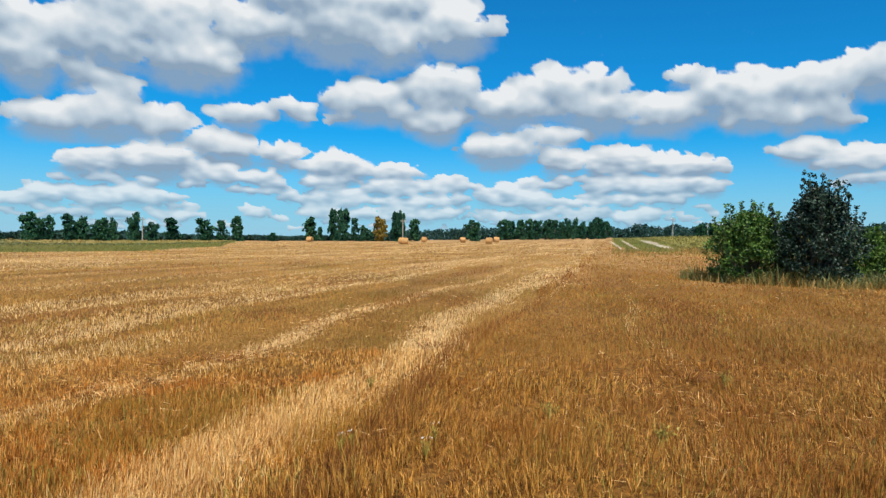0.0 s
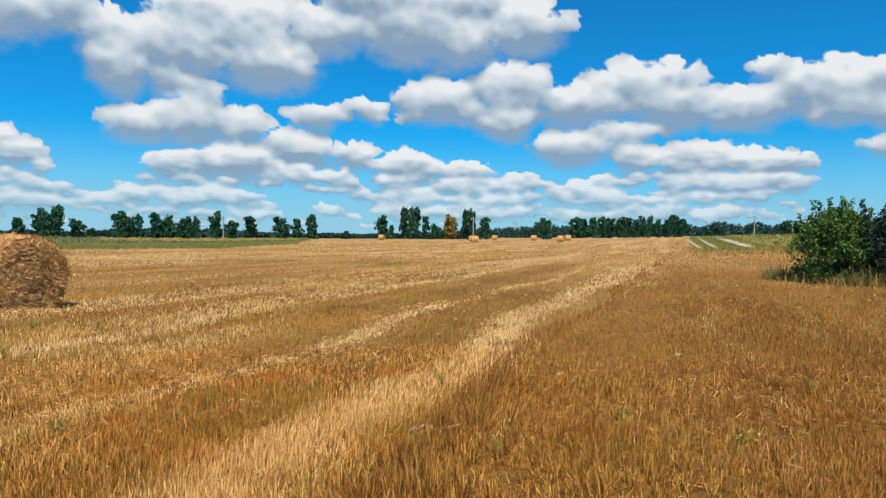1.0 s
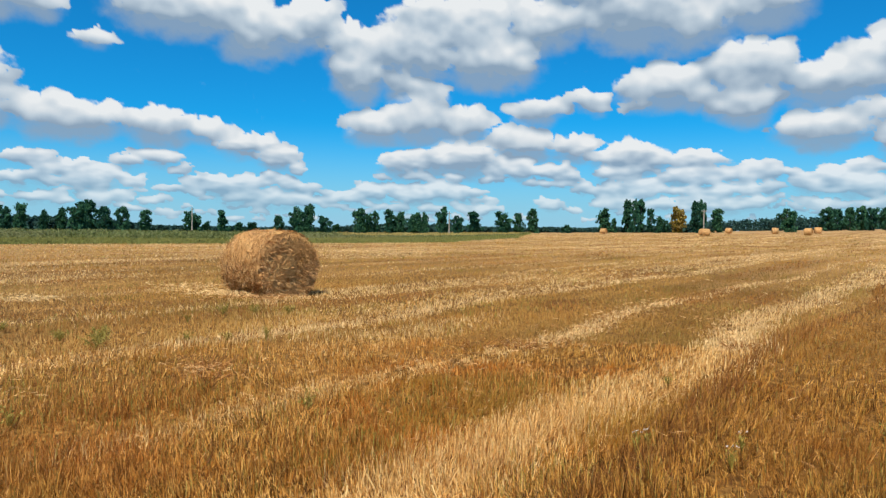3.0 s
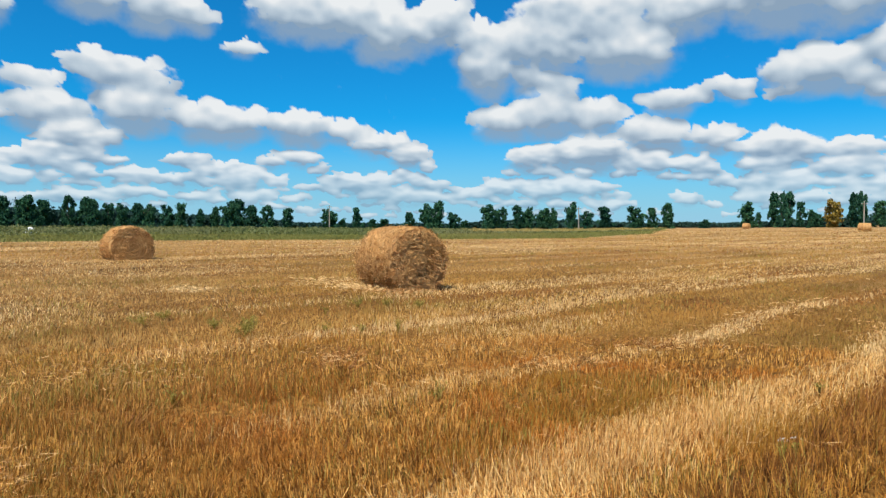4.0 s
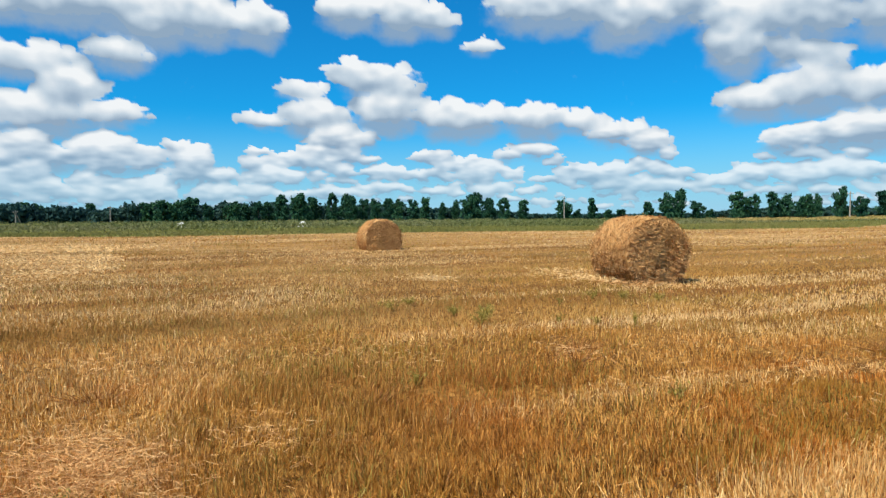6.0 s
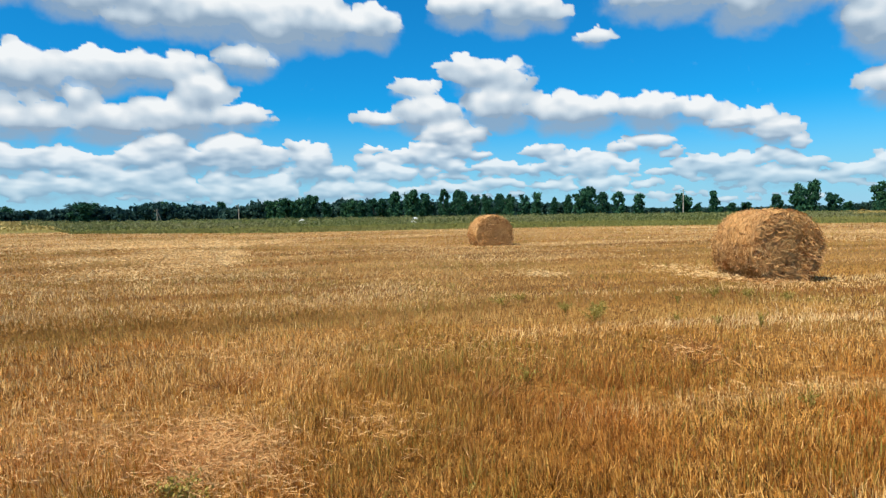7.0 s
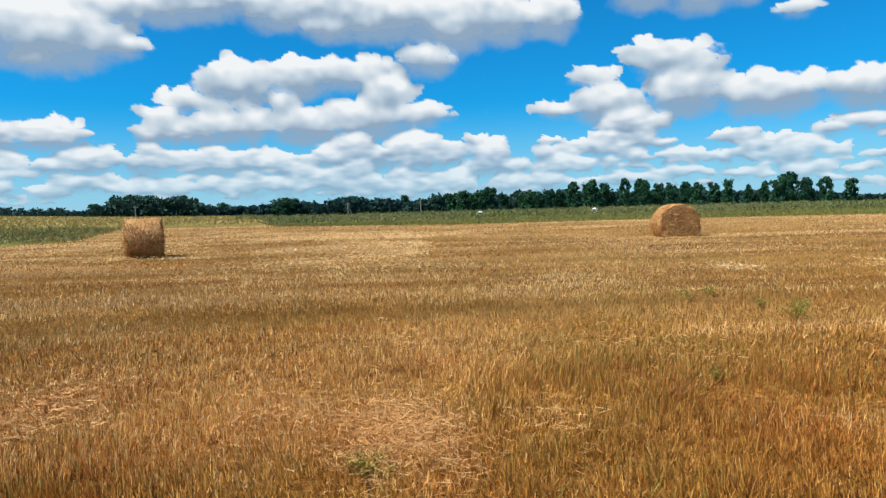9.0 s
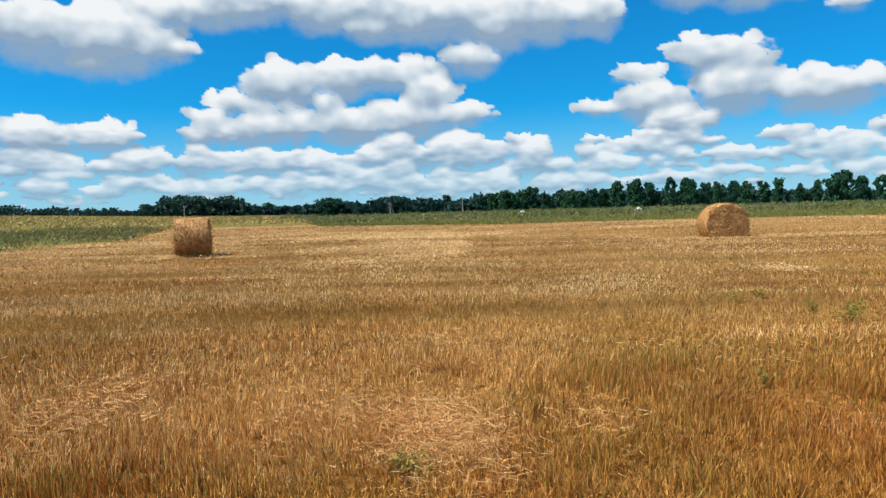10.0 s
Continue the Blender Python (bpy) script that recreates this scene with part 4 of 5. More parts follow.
def tree_form(kind, seed):
    """A tree one metre high and about one wide, to be scaled: trunk and crown."""
    rng = np.random.default_rng(seed)
    rr = random.Random(seed)
    root = new("tree")
    mat = {"o": M_AUTUMN}.get(kind, M_LEAF)
    lo = {"b": 0.06, "p": 0.05, "c": 0.05, "r": 0.03, "o": 0.06}[kind]
    centres, rads, lobes = [], [], []
    for k in range(rr.randint(9, 13)):                        # the crown is a heap of uneven lobes
        z = lo + (0.93 - lo) * (k + rr.uniform(0.1, 0.9)) / 11
        z = min(z, 0.9)
        q = (z - lo) / (1 - lo)
        if kind == "c":
            lim = 0.40 * (1 - q) ** 0.7
        elif kind == "p":
            lim = 0.27 * math.sin(math.pi * min(1, q * 0.8 + 0.2)) ** 0.5
        elif kind == "r":
            lim = 0.36 * math.sqrt(max(0, 1 - max(0, (q - 0.3) / 0.75) ** 2))
        else:
            lim = 0.34 * math.sin(math.pi * min(1, q * 0.8 + 0.16)) ** 0.5
        a, d = k * 2.4 + rr.uniform(-0.6, 0.6), lim * rr.uniform(0.25, 1.0)
        lobes.append((d * math.cos(a), d * math.sin(a), z, rr.uniform(0.16, 0.27) * (0.75 if kind in "cp" else 1.0) * (1.1 - 0.35 * q)))
    for i in range(190 if kind == "r" else 140):
        x, y, z, size = lobes[i % len(lobes)]
        d = Vector((rr.gauss(0, 1), rr.gauss(0, 1), rr.gauss(0, 1))).normalized() * size * rr.uniform(0.3, 1.0)
        centres.append((x + d.x, y + d.y, min(0.96, max(lo, z + d.z * 0.75))))
        rads.append(rr.uniform(0.06, 0.12))
    v, f = leaves(rng, centres, rads, 17, 0.095, 0.85)
    # stray sprays past the outline
    w, g = leaves(rng, [(c[0] * 1.08, c[1] * 1.08, min(0.99, c[2] * 1.03)) for c in centres[::3]], 0.08, 8, 0.045)
    v, f = np.concatenate([v, w]), np.concatenate([f, g + len(v)])
    pieces = []
    top = Vector((rr.uniform(-0.03, 0.03), rr.uniform(-0.03, 0.03), 0.85))
    pieces.append(tube([Vector((0, 0, -0.03)), Vector((0.005, 0, 0.12)), top * 0.5, top], [0.028, 0.02, 0.014, 0.003], 7))
    for c in centres[::9]:
        z0 = max(0.06, c[2] * 0.55)
        pieces.append(tube([top * z0, (top * z0 + Vector(c)) * 0.5 + Vector((0, 0, 0.02)), Vector(c)], [0.009, 0.006, 0.002], 5))
    tv, tf = quads(*join(*pieces))
    part("trunk", tv, tf, M_BARK, root)
    part("crown", v, f, mat, root)
    return root


FORMS = {}
LABELS = {"b": "dark green broadleaf tree standing at the field's far edge", "p": "tall slender dark green poplar beyond the stubble", "c": "pointed dark green tree beyond the verge",
          "r": "broad rounded dark green tree in the far hedgerow", "o": "tree with yellow orange autumn leaves among green ones"}
pick = random.Random(21)


def plant_trees(rows):
    """Trees by kind, place, height and crown width."""
    for kind, x, y, h, w in rows:
        seed = pick.randrange(6 if kind == "b" else 4)
        m = Matrix.Translation((x, y, float(land(x, y)) - 0.1)) @ Matrix.Rotation(pick.uniform(0, 6.28), 4, "Z") @ Matrix.Diagonal((w * 1.2, w * 1.2, h * 1.02, 1))
        if (kind, seed) in FORMS:
            k = FORMS[kind, seed].scale
            copy_thing(FORMS[kind, seed], m @ Matrix.Diagonal((1 / k.x, 1 / k.y, 1 / k.z, 1)))
        else:
            ob = FORMS[kind, seed] = tree_form(kind, seed + 10 * ord(kind))
            ob.matrix_basis = Matrix.Identity(4)
            tagged(ob, LABELS[kind], "tree", group="trees round the field")
            bpy.context.view_layer.update()
            loc, rot, sca = m.decompose()
            ob.location, ob.rotation_euler, ob.scale = loc, rot.to_euler(), sca
            FORMS[kind, seed] = ob


def plant_woods(name, az0, az1, r0, depth, tops, seed, label):
    """Far woods: a long uneven belt of leaf clumps over short stems. tops: azimuth and height pairs."""
    rng = np.random.default_rng(seed)
    n = int((az1 - az0) * 26)
    az = np.sort(rng.uniform(az0, az1, n))
    r = r0 + rng.random(n) * depth
    x, y = -r * np.sin(np.radians(az)), r * np.cos(np.radians(az))
    h = np.interp(az, [t[0] for t in tops], [t[1] for t in tops]) * (0.55 + 0.2 * rng.random(n) + 0.75 * np.clip(fractal(az * 1.5 + 90, az * 0.0 + seed, seed, 3, 0.6) - 0.2, 0, 0.6))
    c, rad = [], []
    for k in range(5):
        c.append(np.stack([x + rng.normal(0, 1.2, n), y + rng.normal(0, 1.2, n), land(x, y) + h * (0.1 + 0.19 * k)], -1))
        rad.append(h * (0.26 - 0.02 * k))
    v, f = leaves(rng, np.concatenate(c), np.concatenate(rad), 8, 1.3, 0.8)
    tagged(mesh_object(name, v, f, M_HAZED_WOODS), label, "woods", kind="stuff")


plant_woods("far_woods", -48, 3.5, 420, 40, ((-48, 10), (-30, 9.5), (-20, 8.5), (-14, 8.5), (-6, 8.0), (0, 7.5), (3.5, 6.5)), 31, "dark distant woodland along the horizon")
plant_woods("far_woods", 80, 130, 420, 40, ((80, 6), (93, 6), (99, 7), (107, 5.0), (110, 6.0), (114, 6.5), (118, 8), (130, 9)), 32, "dark distant wood on the skyline, tinted blue green for haze")
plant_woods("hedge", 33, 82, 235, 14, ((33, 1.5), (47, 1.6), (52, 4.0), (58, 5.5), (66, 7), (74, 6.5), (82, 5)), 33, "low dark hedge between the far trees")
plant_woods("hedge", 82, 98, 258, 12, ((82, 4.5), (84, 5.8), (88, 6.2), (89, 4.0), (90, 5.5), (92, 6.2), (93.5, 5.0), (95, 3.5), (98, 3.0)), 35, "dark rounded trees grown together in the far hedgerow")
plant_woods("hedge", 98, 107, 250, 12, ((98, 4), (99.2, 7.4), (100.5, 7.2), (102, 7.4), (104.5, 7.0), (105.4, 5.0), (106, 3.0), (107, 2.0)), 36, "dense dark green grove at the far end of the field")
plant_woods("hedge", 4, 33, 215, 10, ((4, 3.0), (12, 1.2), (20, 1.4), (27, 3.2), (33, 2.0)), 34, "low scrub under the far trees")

plant_trees([
    ("b", -96, 158, 7.3, 4.9),
    ("b", -97, 164, 4.7, 2.6),
    ("b", -94, 162, 6.0, 2.6),
    ("b", -93, 168, 6.6, 3.7),
    ("b", -91, 170, 6.8, 4.0),
    ("b", -83, 162, 5.8, 2.4),
    ("b", -81, 162, 5.5, 3.4),
    ("b", -86, 177, 6.7, 2.6),
    ("b", -77, 169, 7.8, 3.6),
    ("b", -73, 170, 5.2, 3.6),
    ("c", -74, 185, 6.1, 6.3),
    ("b", -63, 179, 6.1, 5.1),
    ("b", -61, 187, 5.6, 3.3),
    ("b", -55, 181, 6.5, 4.0),
    ("r", -47, 187, 2.5, 3.0),
])
plant_trees([
    ("b", -38, 194, 7.0, 5.1),
    ("b", -37, 204, 4.2, 2.0),
    ("p", -34, 210, 9.4, 4.8),
    ("p", -31, 203, 9.3, 3.0),
    ("p", -30, 208, 9.7, 4.1),
    ("p", -27, 207, 6.9, 3.4),
    ("b", -23, 195, 4.5, 2.3),
    ("b", -23, 209, 4.3, 2.8),
    ("o", -19, 206, 8.1, 4.8),
    ("p", -14, 200, 8.3, 4.3),
    ("p", -12, 195, 8.9, 3.6),
    ("b", -9, 212, 6.7, 4.6),
    ("b", 9, 204, 6.8, 4.4),
])
plant_trees([
    ("b", 23, 254, 7.5, 5.5),
    ("b", 26, 258, 7.1, 4.7),
    ("b", 29, 254, 7.4, 4.2),
    ("b", 33, 258, 7.7, 4.7),
    ("b", 34, 245, 6.9, 4.1),
    ("b", 39, 255, 7.7, 5.0),
    ("b", 40, 245, 6.9, 4.0),
    ("b", 45, 257, 6.6, 3.4),
    ("b", 47, 255, 8.0, 3.8),
    ("c", 46, 236, 8.2, 3.1),
    ("b", 48, 236, 6.8, 3.9),
    ("b", 52, 237, 6.6, 4.2),
    ("b", 58, 255, 7.9, 5.4),
    ("b", 58, 242, 6.3, 3.9),
    ("b", 90, 237, 5.7, 4.4),
    ("b", 91, 228, 5.1, 4.6),
])
plant_trees([
    ("b", -211, 44, 5.8, 5.6),
    ("r", -207, 47, 6.4, 5.1),
    ("r", -206, 50, 7.0, 4.7),
    ("r", -210, 55, 7.5, 6.0),
    ("b", -208, 60, 5.6, 3.6),
    ("b", -213, 67, 4.6, 3.0),
    ("b", -208, 68, 6.8, 4.4),
    ("b", -212, 73, 6.3, 4.3),
    ("b", -209, 76, 6.4, 4.3),
    ("b", -211, 80, 6.1, 3.8),
    ("r", -203, 81, 8.2, 5.0),
    ("r", -191, 82, 8.5, 6.3),
    ("b", -203, 92, 7.6, 4.9),
    ("b", -202, 98, 8.9, 3.7),
    ("b", -199, 102, 8.7, 4.8),
    ("b", -192, 100, 7.9, 4.3),
    ("b", -193, 105, 6.9, 3.7),
    ("b", -182, 103, 7.3, 3.6),
    ("b", -191, 113, 7.2, 4.5),
])
plant_trees([
    ("b", -172, 105, 7.0, 3.5),
    ("b", -165, 106, 6.4, 4.1),
    ("b", -159, 106, 6.6, 3.4),
    ("b", -169, 119, 5.7, 3.0),
    ("b", -169, 124, 6.5, 3.1),
    ("b", -152, 116, 8.0, 4.7),
    ("b", -162, 127, 8.3, 4.7),
    ("b", -154, 125, 6.5, 3.9),
    ("b", -147, 125, 6.3, 3.8),
    ("b", -146, 131, 5.7, 4.2),
    ("b", -144, 146, 6.4, 5.5),
    ("b", -143, 150, 3.5, 2.4),
    ("c", -129, 141, 5.9, 4.1),
    ("r", -133, 152, 2.9, 3.4),
    ("r", -123, 146, 3.0, 4.1),
    ("b", -126, 161, 5.0, 3.7),
    ("b", -117, 158, 8.2, 4.8),
    ("b", -121, 169, 8.8, 5.0),
    ("b", -118, 173, 5.6, 4.0),
    ("r", -110, 167, 2.8, 2.9),
])
plant_trees([
    ("r", -272, -79, 4.9, 6.3),
    ("r", -256, -68, 6.9, 6.8),
    ("r", -251, -61, 8.0, 8.3),
    ("r", -266, -59, 8.5, 8.9),
    ("r", -252, -50, 7.1, 6.6),
    ("b", -258, -45, 8.3, 7.1),
    ("b", -264, -41, 6.2, 4.5),
    ("r", -271, -33, 5.6, 6.4),
    ("r", -259, -26, 4.2, 4.1),
    ("r", -258, -9, 6.7, 9.6),
    ("r", -280, -3, 5.3, 8.2),
    ("r", -265, 1, 5.0, 5.6),
    ("r", -282, 10, 5.9, 7.0),
    ("r", -280, 16, 7.1, 8.4),
    ("r", -266, 21, 6.9, 8.0),
    ("r", -268, 26, 5.5, 5.8),
    ("r", -269, 32, 4.9, 5.0),
    ("b", -271, 37, 6.8, 5.5),
])


def bush(x, y, height, width, mat, label, seed, leaf_size=0.09, count=150, per=60):
    """A shrub of many stems: stems, foliage."""
    rng = np.random.default_rng(seed)
    rr = random.Random(seed)
    root = tagged(new("bush"), label, "bush")
    root.location = (x, y, float(land(x, y)))
    pieces, centres, rads, shoots, shoot_rads = [], [], [], [], []
    for k in range(44):
        a = rr.uniform(0, 2 * math.pi)
        out = width * 0.5 * rr.uniform(0.1, 0.97)
        top = height * (1.0 - 0.38 * (out / (width * 0.5)) ** 2.5) * rr.uniform(0.82, 1.06)
        base = Vector((math.cos(a) * out * 0.25, math.sin(a) * out * 0.25, -0.05))
        mid = Vector((math.cos(a) * out * 0.8, math.sin(a) * out * 0.8, top * 0.5))
        tip = Vector((math.cos(a) * out * 1.02, math.sin(a) * out * 1.02, top))
        pieces.append(tube([base, mid, tip], [0.03, 0.018, 0.004], 5))
        for i in range(7):                                    # each shoot is leafy to its tip
            t = 0.55 + 0.45 * i / 6
            shoots.append(tuple(mid.lerp(tip, t * 2 - 1)))
            shoot_rads.append(width * (0.06 - 0.03 * i / 6))
    while len(centres) < count:                               # the dome between the shoots
        a, q, h = rr.uniform(0, 2 * math.pi), rr.random() ** 0.5, rr.random()
        reach = width * 0.5 * (0.72 + 0.28 * math.sin(math.pi * min(1, h * 1.3))) * math.sqrt(max(0.0, 1 - h ** 4.0))
        centres.append((math.cos(a) * q * reach, math.sin(a) * q * reach, 0.12 + h * height * 0.82))
        rads.append(width * rr.uniform(0.035, 0.085))
    for piece in pieces:
        part("stem", *quads(*piece), M_BARK, root)
    v = np.concatenate([leaves(rng, centres, rads, per, leaf_size, 0.9)[0], leaves(rng, shoots, shoot_rads, 13, leaf_size * 1.25, 1.1)[0]])
    keep = v.reshape(-1, 4, 3)[:, :, 2].min(1) > 0.02
    v = v.reshape(-1, 4, 3)[keep].reshape(-1, 3)
    part("foliage", v, np.arange(len(v)).reshape(-1, 4), mat, root)
    return root


bush(11.5, 25.5, 2.95, 3.3, M_BUSH_LIGHT, "green leafy bush at the field's edge", 41, 0.09, 480, 40)
bush(13.25, 24.0, 3.85, 3.2, M_BUSH_DARK, "tall dark blue green shrub beside a lighter bush", 42, 0.09, 640, 40)
bush(15.9, 25.0, 2.0, 3.2, M_BUSH_LIGHT, "low green bush beside the tall dark shrub", 43, 0.09, 340, 40)


def scrub():
    """Rank grass and grey green weeds round the foot of the bushes."""
    rng = np.random.default_rng(44)
    for mat, n, lo, hi, out, label in ((M_RANK, 2600, 0.12, 0.42, 0.75, "rank tan grass round the foot of the bushes"), (M_TALL, 2400, 0.15, 0.6, 0.4, "grey green weeds round the foot of the bushes")):
        x = rng.uniform(9.6, 18.0, n)
        y = np.interp(x, (9.6, 11, 13, 18), (27.0, 24.6, 23.0, 22.3)) + rng.normal(0, out, n)
        tall = lambda k: rng.uniform(lo, hi, k) * (0.5 + fractal(x * 1.1 + 30, y * 1.1 + 30, 45, 3))
        tagged(blades_mesh("rank_grass", x, y, rng, tall, lambda k: rng.uniform(0.015, 0.035, k), 0.4, mat, bend=0.6), label, "grass", kind="stuff")
    # a ragged edge of dry grass between the field and the leafy crop
    u = rng.uniform(24, 95, 7000)
    p = 10.4 + 0.9 * np.abs(rng.normal(0, 1, 7000)) * rng.choice([-0.7, 1], 7000)
    x, y = ACROSS.x * p + ALONG.x * u, ACROSS.y * p + ALONG.y * u
    tagged(blades_mesh("rank_grass", x, y, rng, lambda k: rng.uniform(0.12, 0.5, k), lambda k: 0.008 + 0.0012 * u, 0.4, M_RANK, bend=0.6), "dry tan grass along the edge of the leafy crop", "grass", kind="stuff")


scrub()

# ---- straw bales ----


def bale(x, y, axis_az, label, seed, diameter=1.5, length=1.25, strands=9000, sag=1.03, thick=0.006, sunk=0.9, coiled=0.02, ends=0.42, shaggy=1.0):
    """A round bale on its side: core, two coiled ends, loose straw cover."""
    rng = np.random.default_rng(seed)
    root = tagged(new("straw_bale"), label, "straw bale", group="round bales on the field")
    root.location = (x, y, float(land(x, y)) - 0.03)
    root.rotation_euler = (0, 0, radians(axis_az + 90))        # local x is the axis
    R = diameter / (1 + sunk)

    def section(a, rad):
        """The sagging outline: flat where it lies, a little wider than high."""
        yy, zz = np.sin(a) * rad * sag, np.cos(a) * rad
        return yy, np.maximum(zz, -R * sunk) + R * sunk

    na, nl = 96, 28
    a, t = np.meshgrid(np.linspace(0, 2 * np.pi, na, endpoint=False), np.linspace(-1, 1, nl), indexing="ij")
    edge = 1 - 0.05 * np.clip((np.abs(t) - 0.8) / 0.2, 0, 1) ** 2
    lump = 0.012 * np.sin(a * 5 + 3 * t) + 0.010 * np.sin(t * 23 + np.sin(a * 3)) + rng.normal(0, 0.008, a.shape)
    yy, zz = section(a, R * (edge + lump))
    v = np.stack([t * length / 2, yy, zz], -1).reshape(-1, 3)
    i, j = np.meshgrid(np.arange(na), np.arange(nl - 1), indexing="ij")
    k = (i + 1) % na
    f = np.stack([i * nl + j, k * nl + j, k * nl + j + 1, i * nl + j + 1], -1).reshape(-1, 4)
    part("barrel", v, f, M_BALE, root, smooth=True)
    for sign in (-1, 1):
        nr = 84
        a, q = np.meshgrid(np.linspace(0, 2 * np.pi, na, endpoint=False), np.linspace(0.02, 1, nr), indexing="ij")
        yy, zz = section(a, R * 0.95 * q)
        turn = (q * 7 + a / (2 * np.pi) + 0.9 * (fractal(q * 3 + np.sin(a) + 9, np.cos(a) * 2 + 9, seed, 3) - 0.5)) * 2 * np.pi
        hollow = fractal(yy / R * 2.2 + 30, zz / R * 2.2 + 30, seed + 3, 4, 0.65) - 0.5        # torn and sunken places
        coil = coiled * np.sin(turn) * (0.3 + 1.4 * fractal(np.sin(a) * 3 + 20, q * 5 + np.cos(a) * 3 + 20, seed + 6, 3)) + 0.34 * shaggy * np.minimum(hollow, 0.08) + rng.normal(0, 0.010, a.shape) - 0.05 * np.clip((q - 0.8) / 0.2, 0, 1) ** 2
        xx = sign * (length / 2 + 0.02 + coil + 0.03 * (1 - q))
        v = np.stack([xx, yy, zz], -1).reshape(-1, 3)
        i, j = np.meshgrid(np.arange(na), np.arange(nr - 1), indexing="ij")
        k = (i + 1) % na
        f = np.stack([i * nr + j, k * nr + j, k * nr + j + 1, i * nr + j + 1], -1).reshape(-1, 4)
        if sign > 0:
            f = f[:, ::-1]
        part("end_face", v, f, M_BALE, root, "coiled layers of straw at the end", smooth=True)
    # loose straws: wound round the barrel, coiled and poking out at the ends
    n, tuft = strands, 3                                      # straws hang together in small tufts
    group = np.arange(n) // tuft
    m = group[-1] + 1
    a = rng.uniform(0, 2 * np.pi, m)[group] + rng.normal(0, 0.035, n)
    on_end = (rng.random(m) < ends)[group]
    q = np.clip(np.sqrt(rng.random(m))[group] * 0.97 + rng.normal(0, 0.02, n), 0.02, 0.99)
    rad = np.where(on_end, R * q, R * (1.0 + rng.uniform(-0.015, 0.03, n)))
    yy, zz = section(a, rad)
    side = np.where(rng.random(m) < 0.5, -1.0, 1.0)[group]
    along = np.clip(rng.uniform(-1, 1, m)[group] * length / 2 + rng.normal(0, 0.025, n), -length / 2, length / 2)
    xx = np.where(on_end, side * (length / 2 + rng.uniform(-0.01, 0.05, n)), along)
    p = np.stack([xx, yy, zz], -1)
    tang = np.stack([np.zeros(n), np.cos(a), -np.sin(a)], -1)
    radial = np.stack([np.zeros(n), np.sin(a), np.cos(a)], -1)
    axis = np.tile(np.array([1.0, 0, 0]), (n, 1))
    outw = np.where(on_end[:, None], axis * side[:, None], radial)
    cross = np.where(on_end[:, None], radial, axis)
    way = rng.choice([-1, 1], m)[group]
    d = tang * way[:, None] + cross * (rng.normal(0, 0.45, m)[group] * np.where(on_end, 0.3 + 0.7 * shaggy, 1.0) + rng.normal(0, 0.15, n))[:, None] + outw * np.abs(rng.normal(0, 1, n) * np.where(on_end, 0.15 + 0.4 * shaggy, 0.42))[:, None] - np.array([0, 0, 0.9]) * (on_end * shaggy)[:, None] - np.array([0, 0, 0.5]) * (~on_end)[:, None]
    d /= np.linalg.norm(d, axis=1)[:, None]
    ln = np.where(on_end, rng.uniform(0.04, 0.13, n), rng.uniform(0.04, 0.12, n))[:, None]
    ln[rng.random(n) < 0.03] *= 1.8
    e = np.cross(d, outw + rng.normal(0, 0.3, (n, 3)))
    e = e / np.linalg.norm(e, axis=1)[:, None] * thick * rng.uniform(0.6, 1.7, (n, 1))
    tip = p + d * ln
    tip[:, 2] = np.maximum(tip[:, 2], 0.01)
    v = np.stack([p - e, p + e, tip + e * 0.6, tip - e * 0.6], 1).reshape(-1, 3)
    part("loose_straw", v, np.arange(n)[:, None] * 4 + np.arange(4), M_BALE, root, "loose straws sticking out all over")
    return root


bale(-9.8, 12.25, 255, "large golden round straw bale with a shaggy coiled end", 51, diameter=1.44, length=1.28, coiled=0.004, strands=26000, sag=1.10, shaggy=1.3, thick=0.0045)
bale(-27.35, 15.7, 259, "round straw bale sagging on the stubble near the green verge", 52, diameter=1.42, strands=14000, sag=1.02, thick=0.006, sunk=0.62, coiled=0.008, ends=0.45, shaggy=0.4)
bale(-27.57, -6.2, 10, "round straw bale lying side-on by the field's corner", 53, diameter=1.52, length=1.2, strands=12000, sag=1.05, thick=0.007)
FAR = bale(-34, 173, 76, "small distant straw bale far out on the stubble", 54, diameter=1.4, strands=1500, thick=0.022, sunk=0.8)
for x, y in ((-9, 150), (-8.2, 146), (-5.1, 185), (5.0, 172), (10.2, 150), (13.4, 170)):
    copy_thing(FAR, Matrix.Translation((x, y, float(land(x, y)) - 0.03)) @ Matrix.Rotation(radians(172 + 16 * math.sin(3 * x)), 4, "Z"))

# ---- poles, and small things in the grass ----


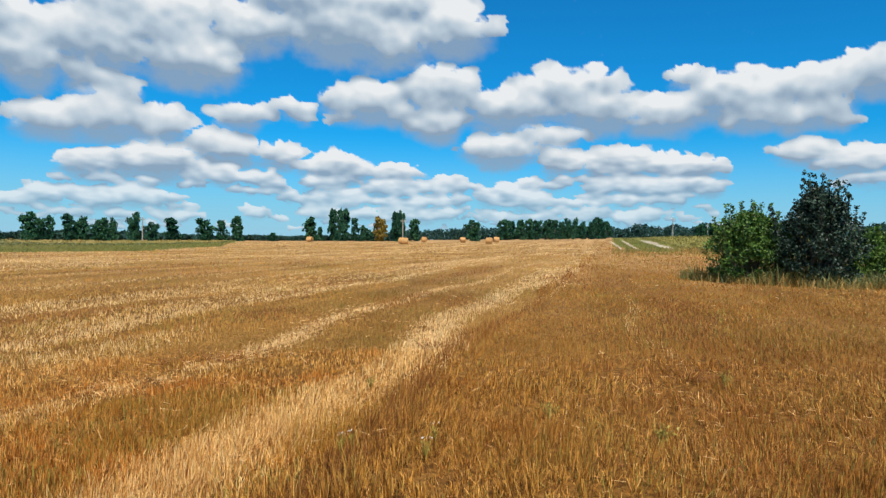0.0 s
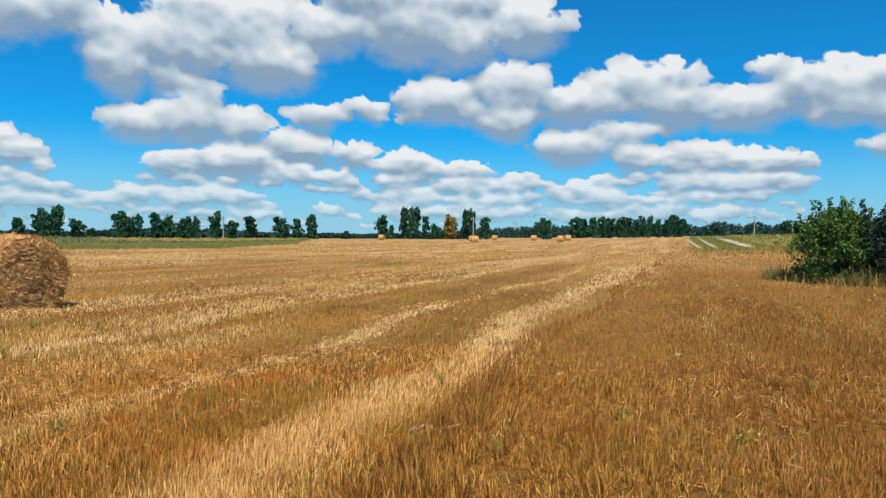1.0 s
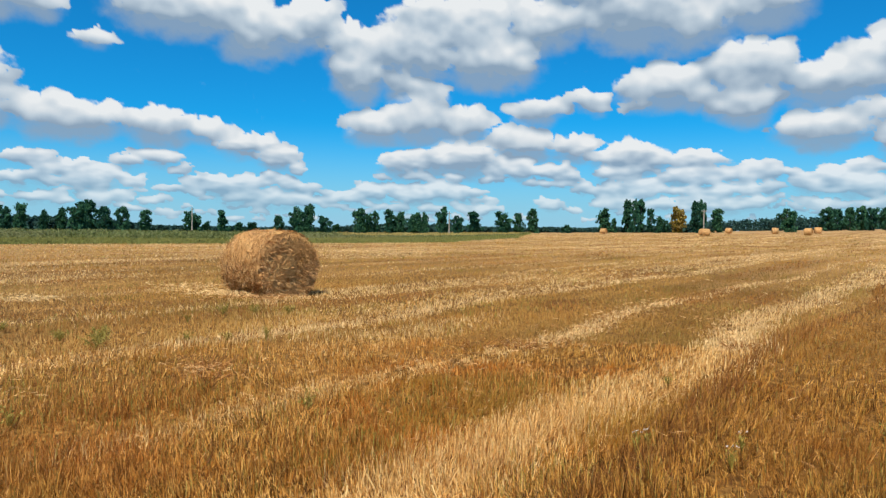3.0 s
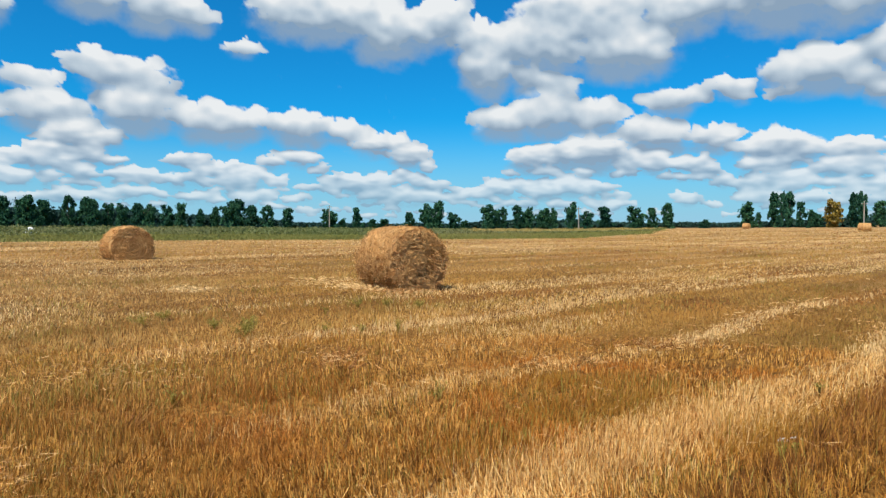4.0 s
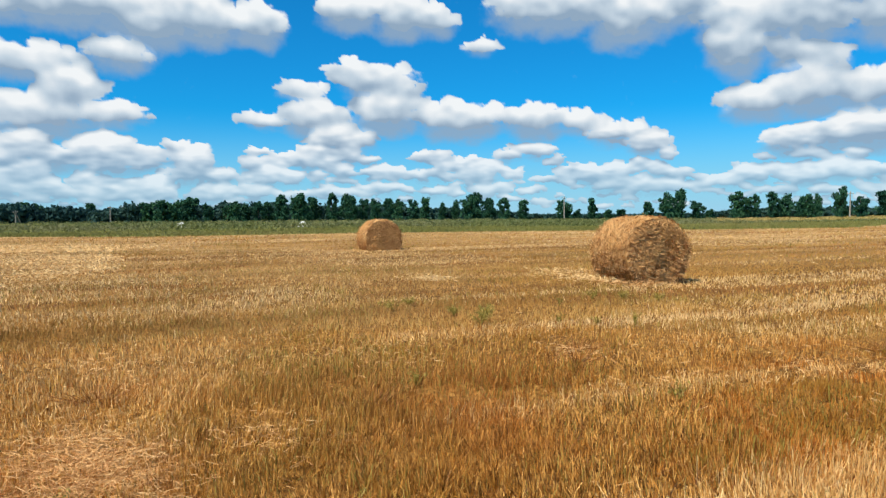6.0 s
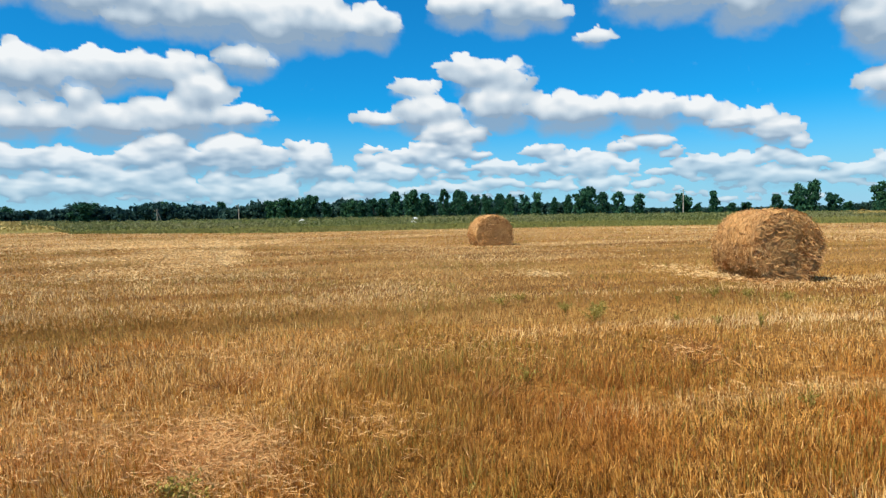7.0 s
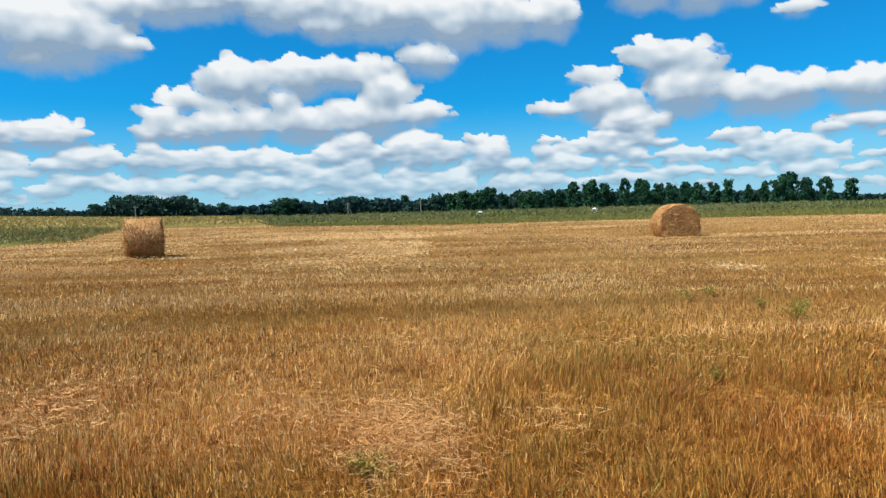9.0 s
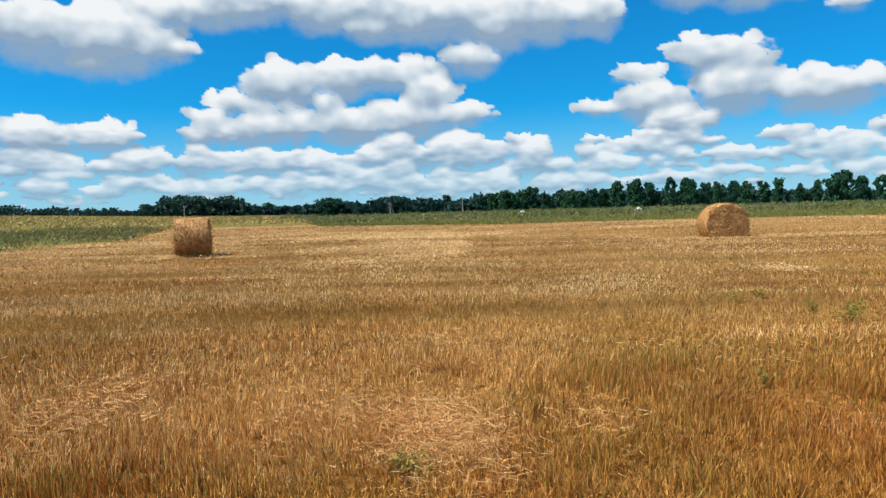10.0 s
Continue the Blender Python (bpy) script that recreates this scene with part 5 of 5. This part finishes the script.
def pole(az, r, height, label, strut=0.0):
    p = heading(az) * r
    root = tagged(new("utility_pole"), label, "utility pole", group="poles beyond the field")
    root.location = (p.x, p.y, float(land(p.x, p.y)) - 0.1)
    root.rotation_euler = (0, 0, radians(az + 35))
    v, f = quads(*tube([Vector((0, 0, -0.2)), Vector((0, 0, height))], [0.17, 0.12], 8))
    post = part("post", v, f, M_POLE, root)
    v, f = quads(*tube([Vector((-0.75, 0, height - 0.45)), Vector((0.75, 0, height - 0.45))], [0.07, 0.07], 6))
    arm = part("crossarm", v, f, M_POLE, root)
    for dx in (-0.65, 0.0, 0.65):
        z = height - 0.4 if dx else height
        v, f = quads(*tube([Vector((dx, 0, z)), Vector((dx, 0, z + 0.1)), Vector((dx, 0, z + 0.22))], [0.05, 0.08, 0.04], 7))
        part("insulator", v, f, M_CERAMIC, arm if dx else post, "pale porcelain insulator")
    if strut:
        v, f = quads(*tube([Vector((strut, 0, -0.2)), Vector((0.05, 0, height * 0.86))], [0.15, 0.12], 8))
        part("strut", v, f, M_POLE, root, "leaning wooden strut")


for az, r, h in ((23.9, 180, 6.0), (3.4, 190, 6.3), (-18.7, 230, 6.6), (44.7, 190, 6.7), (103.4, 240, 4.0), (80.9, 215, 5.0)):
    pole(az, r, h, "grey weathered wooden utility pole with a crossarm")
for az, r, h, out in ((-21.3, 260, 5.2, -2.6), (87.0, 226, 3.9, 1.7)):
    pole(az, r, h, "grey weathered wooden pole braced by a leaning strut", out)


def white_mound(az, r, seed):
    """A low white dome for an unidentified object, half hidden in the tall grass."""
    p = heading(az) * r
    na, nr = 24, 10
    rng = np.random.default_rng(seed)
    a, q = np.meshgrid(np.linspace(0, 2 * np.pi, na, endpoint=False), np.linspace(0.02, 1, nr), indexing="ij")
    h = 0.98 * np.clip(1 - q ** 2, 0, 1) ** 0.9 * (1 + rng.normal(0, 0.02, a.shape))
    v = np.stack([1.25 * q * np.cos(a), 0.9 * q * np.sin(a), 0.92 * h], -1).reshape(-1, 3)
    i, j = np.meshgrid(np.arange(na), np.arange(nr - 1), indexing="ij")
    k = (i + 1) % na
    f = np.stack([i * nr + j, k * nr + j, k * nr + j + 1, i * nr + j + 1], -1).reshape(-1, 4)
    ob = tagged(mesh_object("covered_heap", v, f, M_WHITE, smooth=True), "low white object in tall grass", "heap")
    ob.location = (p.x, p.y, float(land(p.x, p.y)) - 0.05)


white_mound(75.9, 125, 61)
white_mound(66.5, 122, 62)


# ---- weeds and flowers close by ----


def weed(x, y, height, spread, mat, label, seed, count=60, leafy=0.03, name="weed"):
    """One loose weed: thin stalks and small leaves."""
    rng = np.random.default_rng(seed)
    root = tagged(new(name), label, "weed", group="weeds among the stubble")
    root.location = (x, y, float(land(x, y)))
    n = 9
    a, out = rng.uniform(0, 2 * np.pi, n), rng.uniform(0.2, 1.0, n) * spread
    tips = np.stack([np.cos(a) * out, np.sin(a) * out, height * rng.uniform(0.6, 1.0, n)], -1)
    v, f = quads(*join(*[tube([Vector((0, 0, -0.02)), Vector(t) * 0.55 + Vector((0, 0, 0.02)), Vector(t)], [0.004, 0.003, 0.0015], 4) for t in tips]))
    tagged(part("stalk_tuft", v, f, mat, root), kind="stuff")
    c = np.concatenate([tips * k for k in (0.45, 0.7, 0.95)])
    v, f = leaves(rng, c, 0.03 + spread * 0.12, max(1, count // 27), leafy)
    v[:, 2] = np.maximum(v[:, 2], 0.005)
    tagged(part("foliage", v, f, mat, root), kind="stuff")
    return root


def dry_clump(x, y, height, spread, seed, count=130):
    """Dead weed stems fanning out from one root."""
    rng = np.random.default_rng(seed)
    root = tagged(new("dry_weed"), "dark reddish brown dead weed fanning out of the stubble", "weed", group="weeds among the stubble")
    root.location = (x, y, float(land(x, y)))
    a, out = rng.uniform(0, 2 * np.pi, count), rng.random(count) ** 0.6 * spread
    p0 = np.stack([np.cos(a) * out * 0.5, np.sin(a) * out * 0.5, np.zeros(count)], -1)
    p1 = np.stack([np.cos(a) * out * 1.3, np.sin(a) * out * 1.3, height * rng.uniform(0.4, 1.0, count)], -1)
    e = np.cross(p1 - p0, rng.normal(0, 1, (count, 3)))
    e = e / np.linalg.norm(e, axis=1)[:, None] * 0.003
    v = np.stack([p0 - e, p0 + e, p1 + e * 0.6, p1 - e * 0.6], 1).reshape(-1, 3)
    tagged(part("stalk_fan", v, np.arange(count)[:, None] * 4 + np.arange(4), M_DEAD_SHADE, root), kind="stuff")


for k, (x, y, h, w) in enumerate(((-0.12, 9.2, 0.22, 0.28), (-3.1, 7.9, 0.20, 0.4), (-2.6, 8.1, 0.19, 0.3), (-5.2, 5.45, 0.24, 0.3), (-4.7, 4.9, 0.2, 0.25), (-6.1, 0.9, 0.2, 0.3), (-4.6, 2.6, 0.2, 0.28), (2.6, 7.2, 0.2, 0.25))):
    dry_clump(x, y, h * 0.6, w, 70 + k, 80)
for k, (x, y) in enumerate(((-0.7, 6.7), (0.9, 5.6), (1.6, 4.9), (2.9, 6.9), (-6.2, 6.9), (-6.6, 6.6), (-5.9, 7.3), (-4.9, 3.2), (-3.3, 4.6), (-8.0, 8.0))):
    weed(x, y, 0.13 + 0.012 * (k % 4), 0.08 + 0.02 * (k % 3), M_GREEN, "small green weed growing among the stubble", 80 + k, 54, 0.024)
for k, (x, y) in enumerate(((-7.6, 6.1), (-7.9, 6.4), (-7.3, 5.8), (-8.2, 6.0), (-7.8, 9.3), (-8.2, 9.0), (-7.3, 9.6), (-3.66, 0.34), (-9.3, 5.6), (-9.6, 6.1))):
    weed(x, y, 0.13 + 0.02 * (k % 3), 0.14 + 0.05 * (k % 3), M_GREEN, "spreading dull green weed standing in the stubble", 140 + k, 380, 0.02)
for k, (x, y) in enumerate(((-0.68, 4.62), (-0.62, 4.70), (-0.1, 4.55), (-0.05, 4.9))):
    root = weed(x, y, 0.13, 0.04, M_GREEN, "small white wildflower on a thin stalk", 100 + k, 27, 0.02, "wildflower")
    rng = np.random.default_rng(120 + k)
    v, f = leaves(rng, [(0, 0, 0.14), (0.03, 0.01, 0.135), (-0.02, 0.03, 0.125)], 0.014, 6, 0.009)
    tagged(part("bloom", v, f, M_FLOWER, root, "small white petals"), kind="stuff")
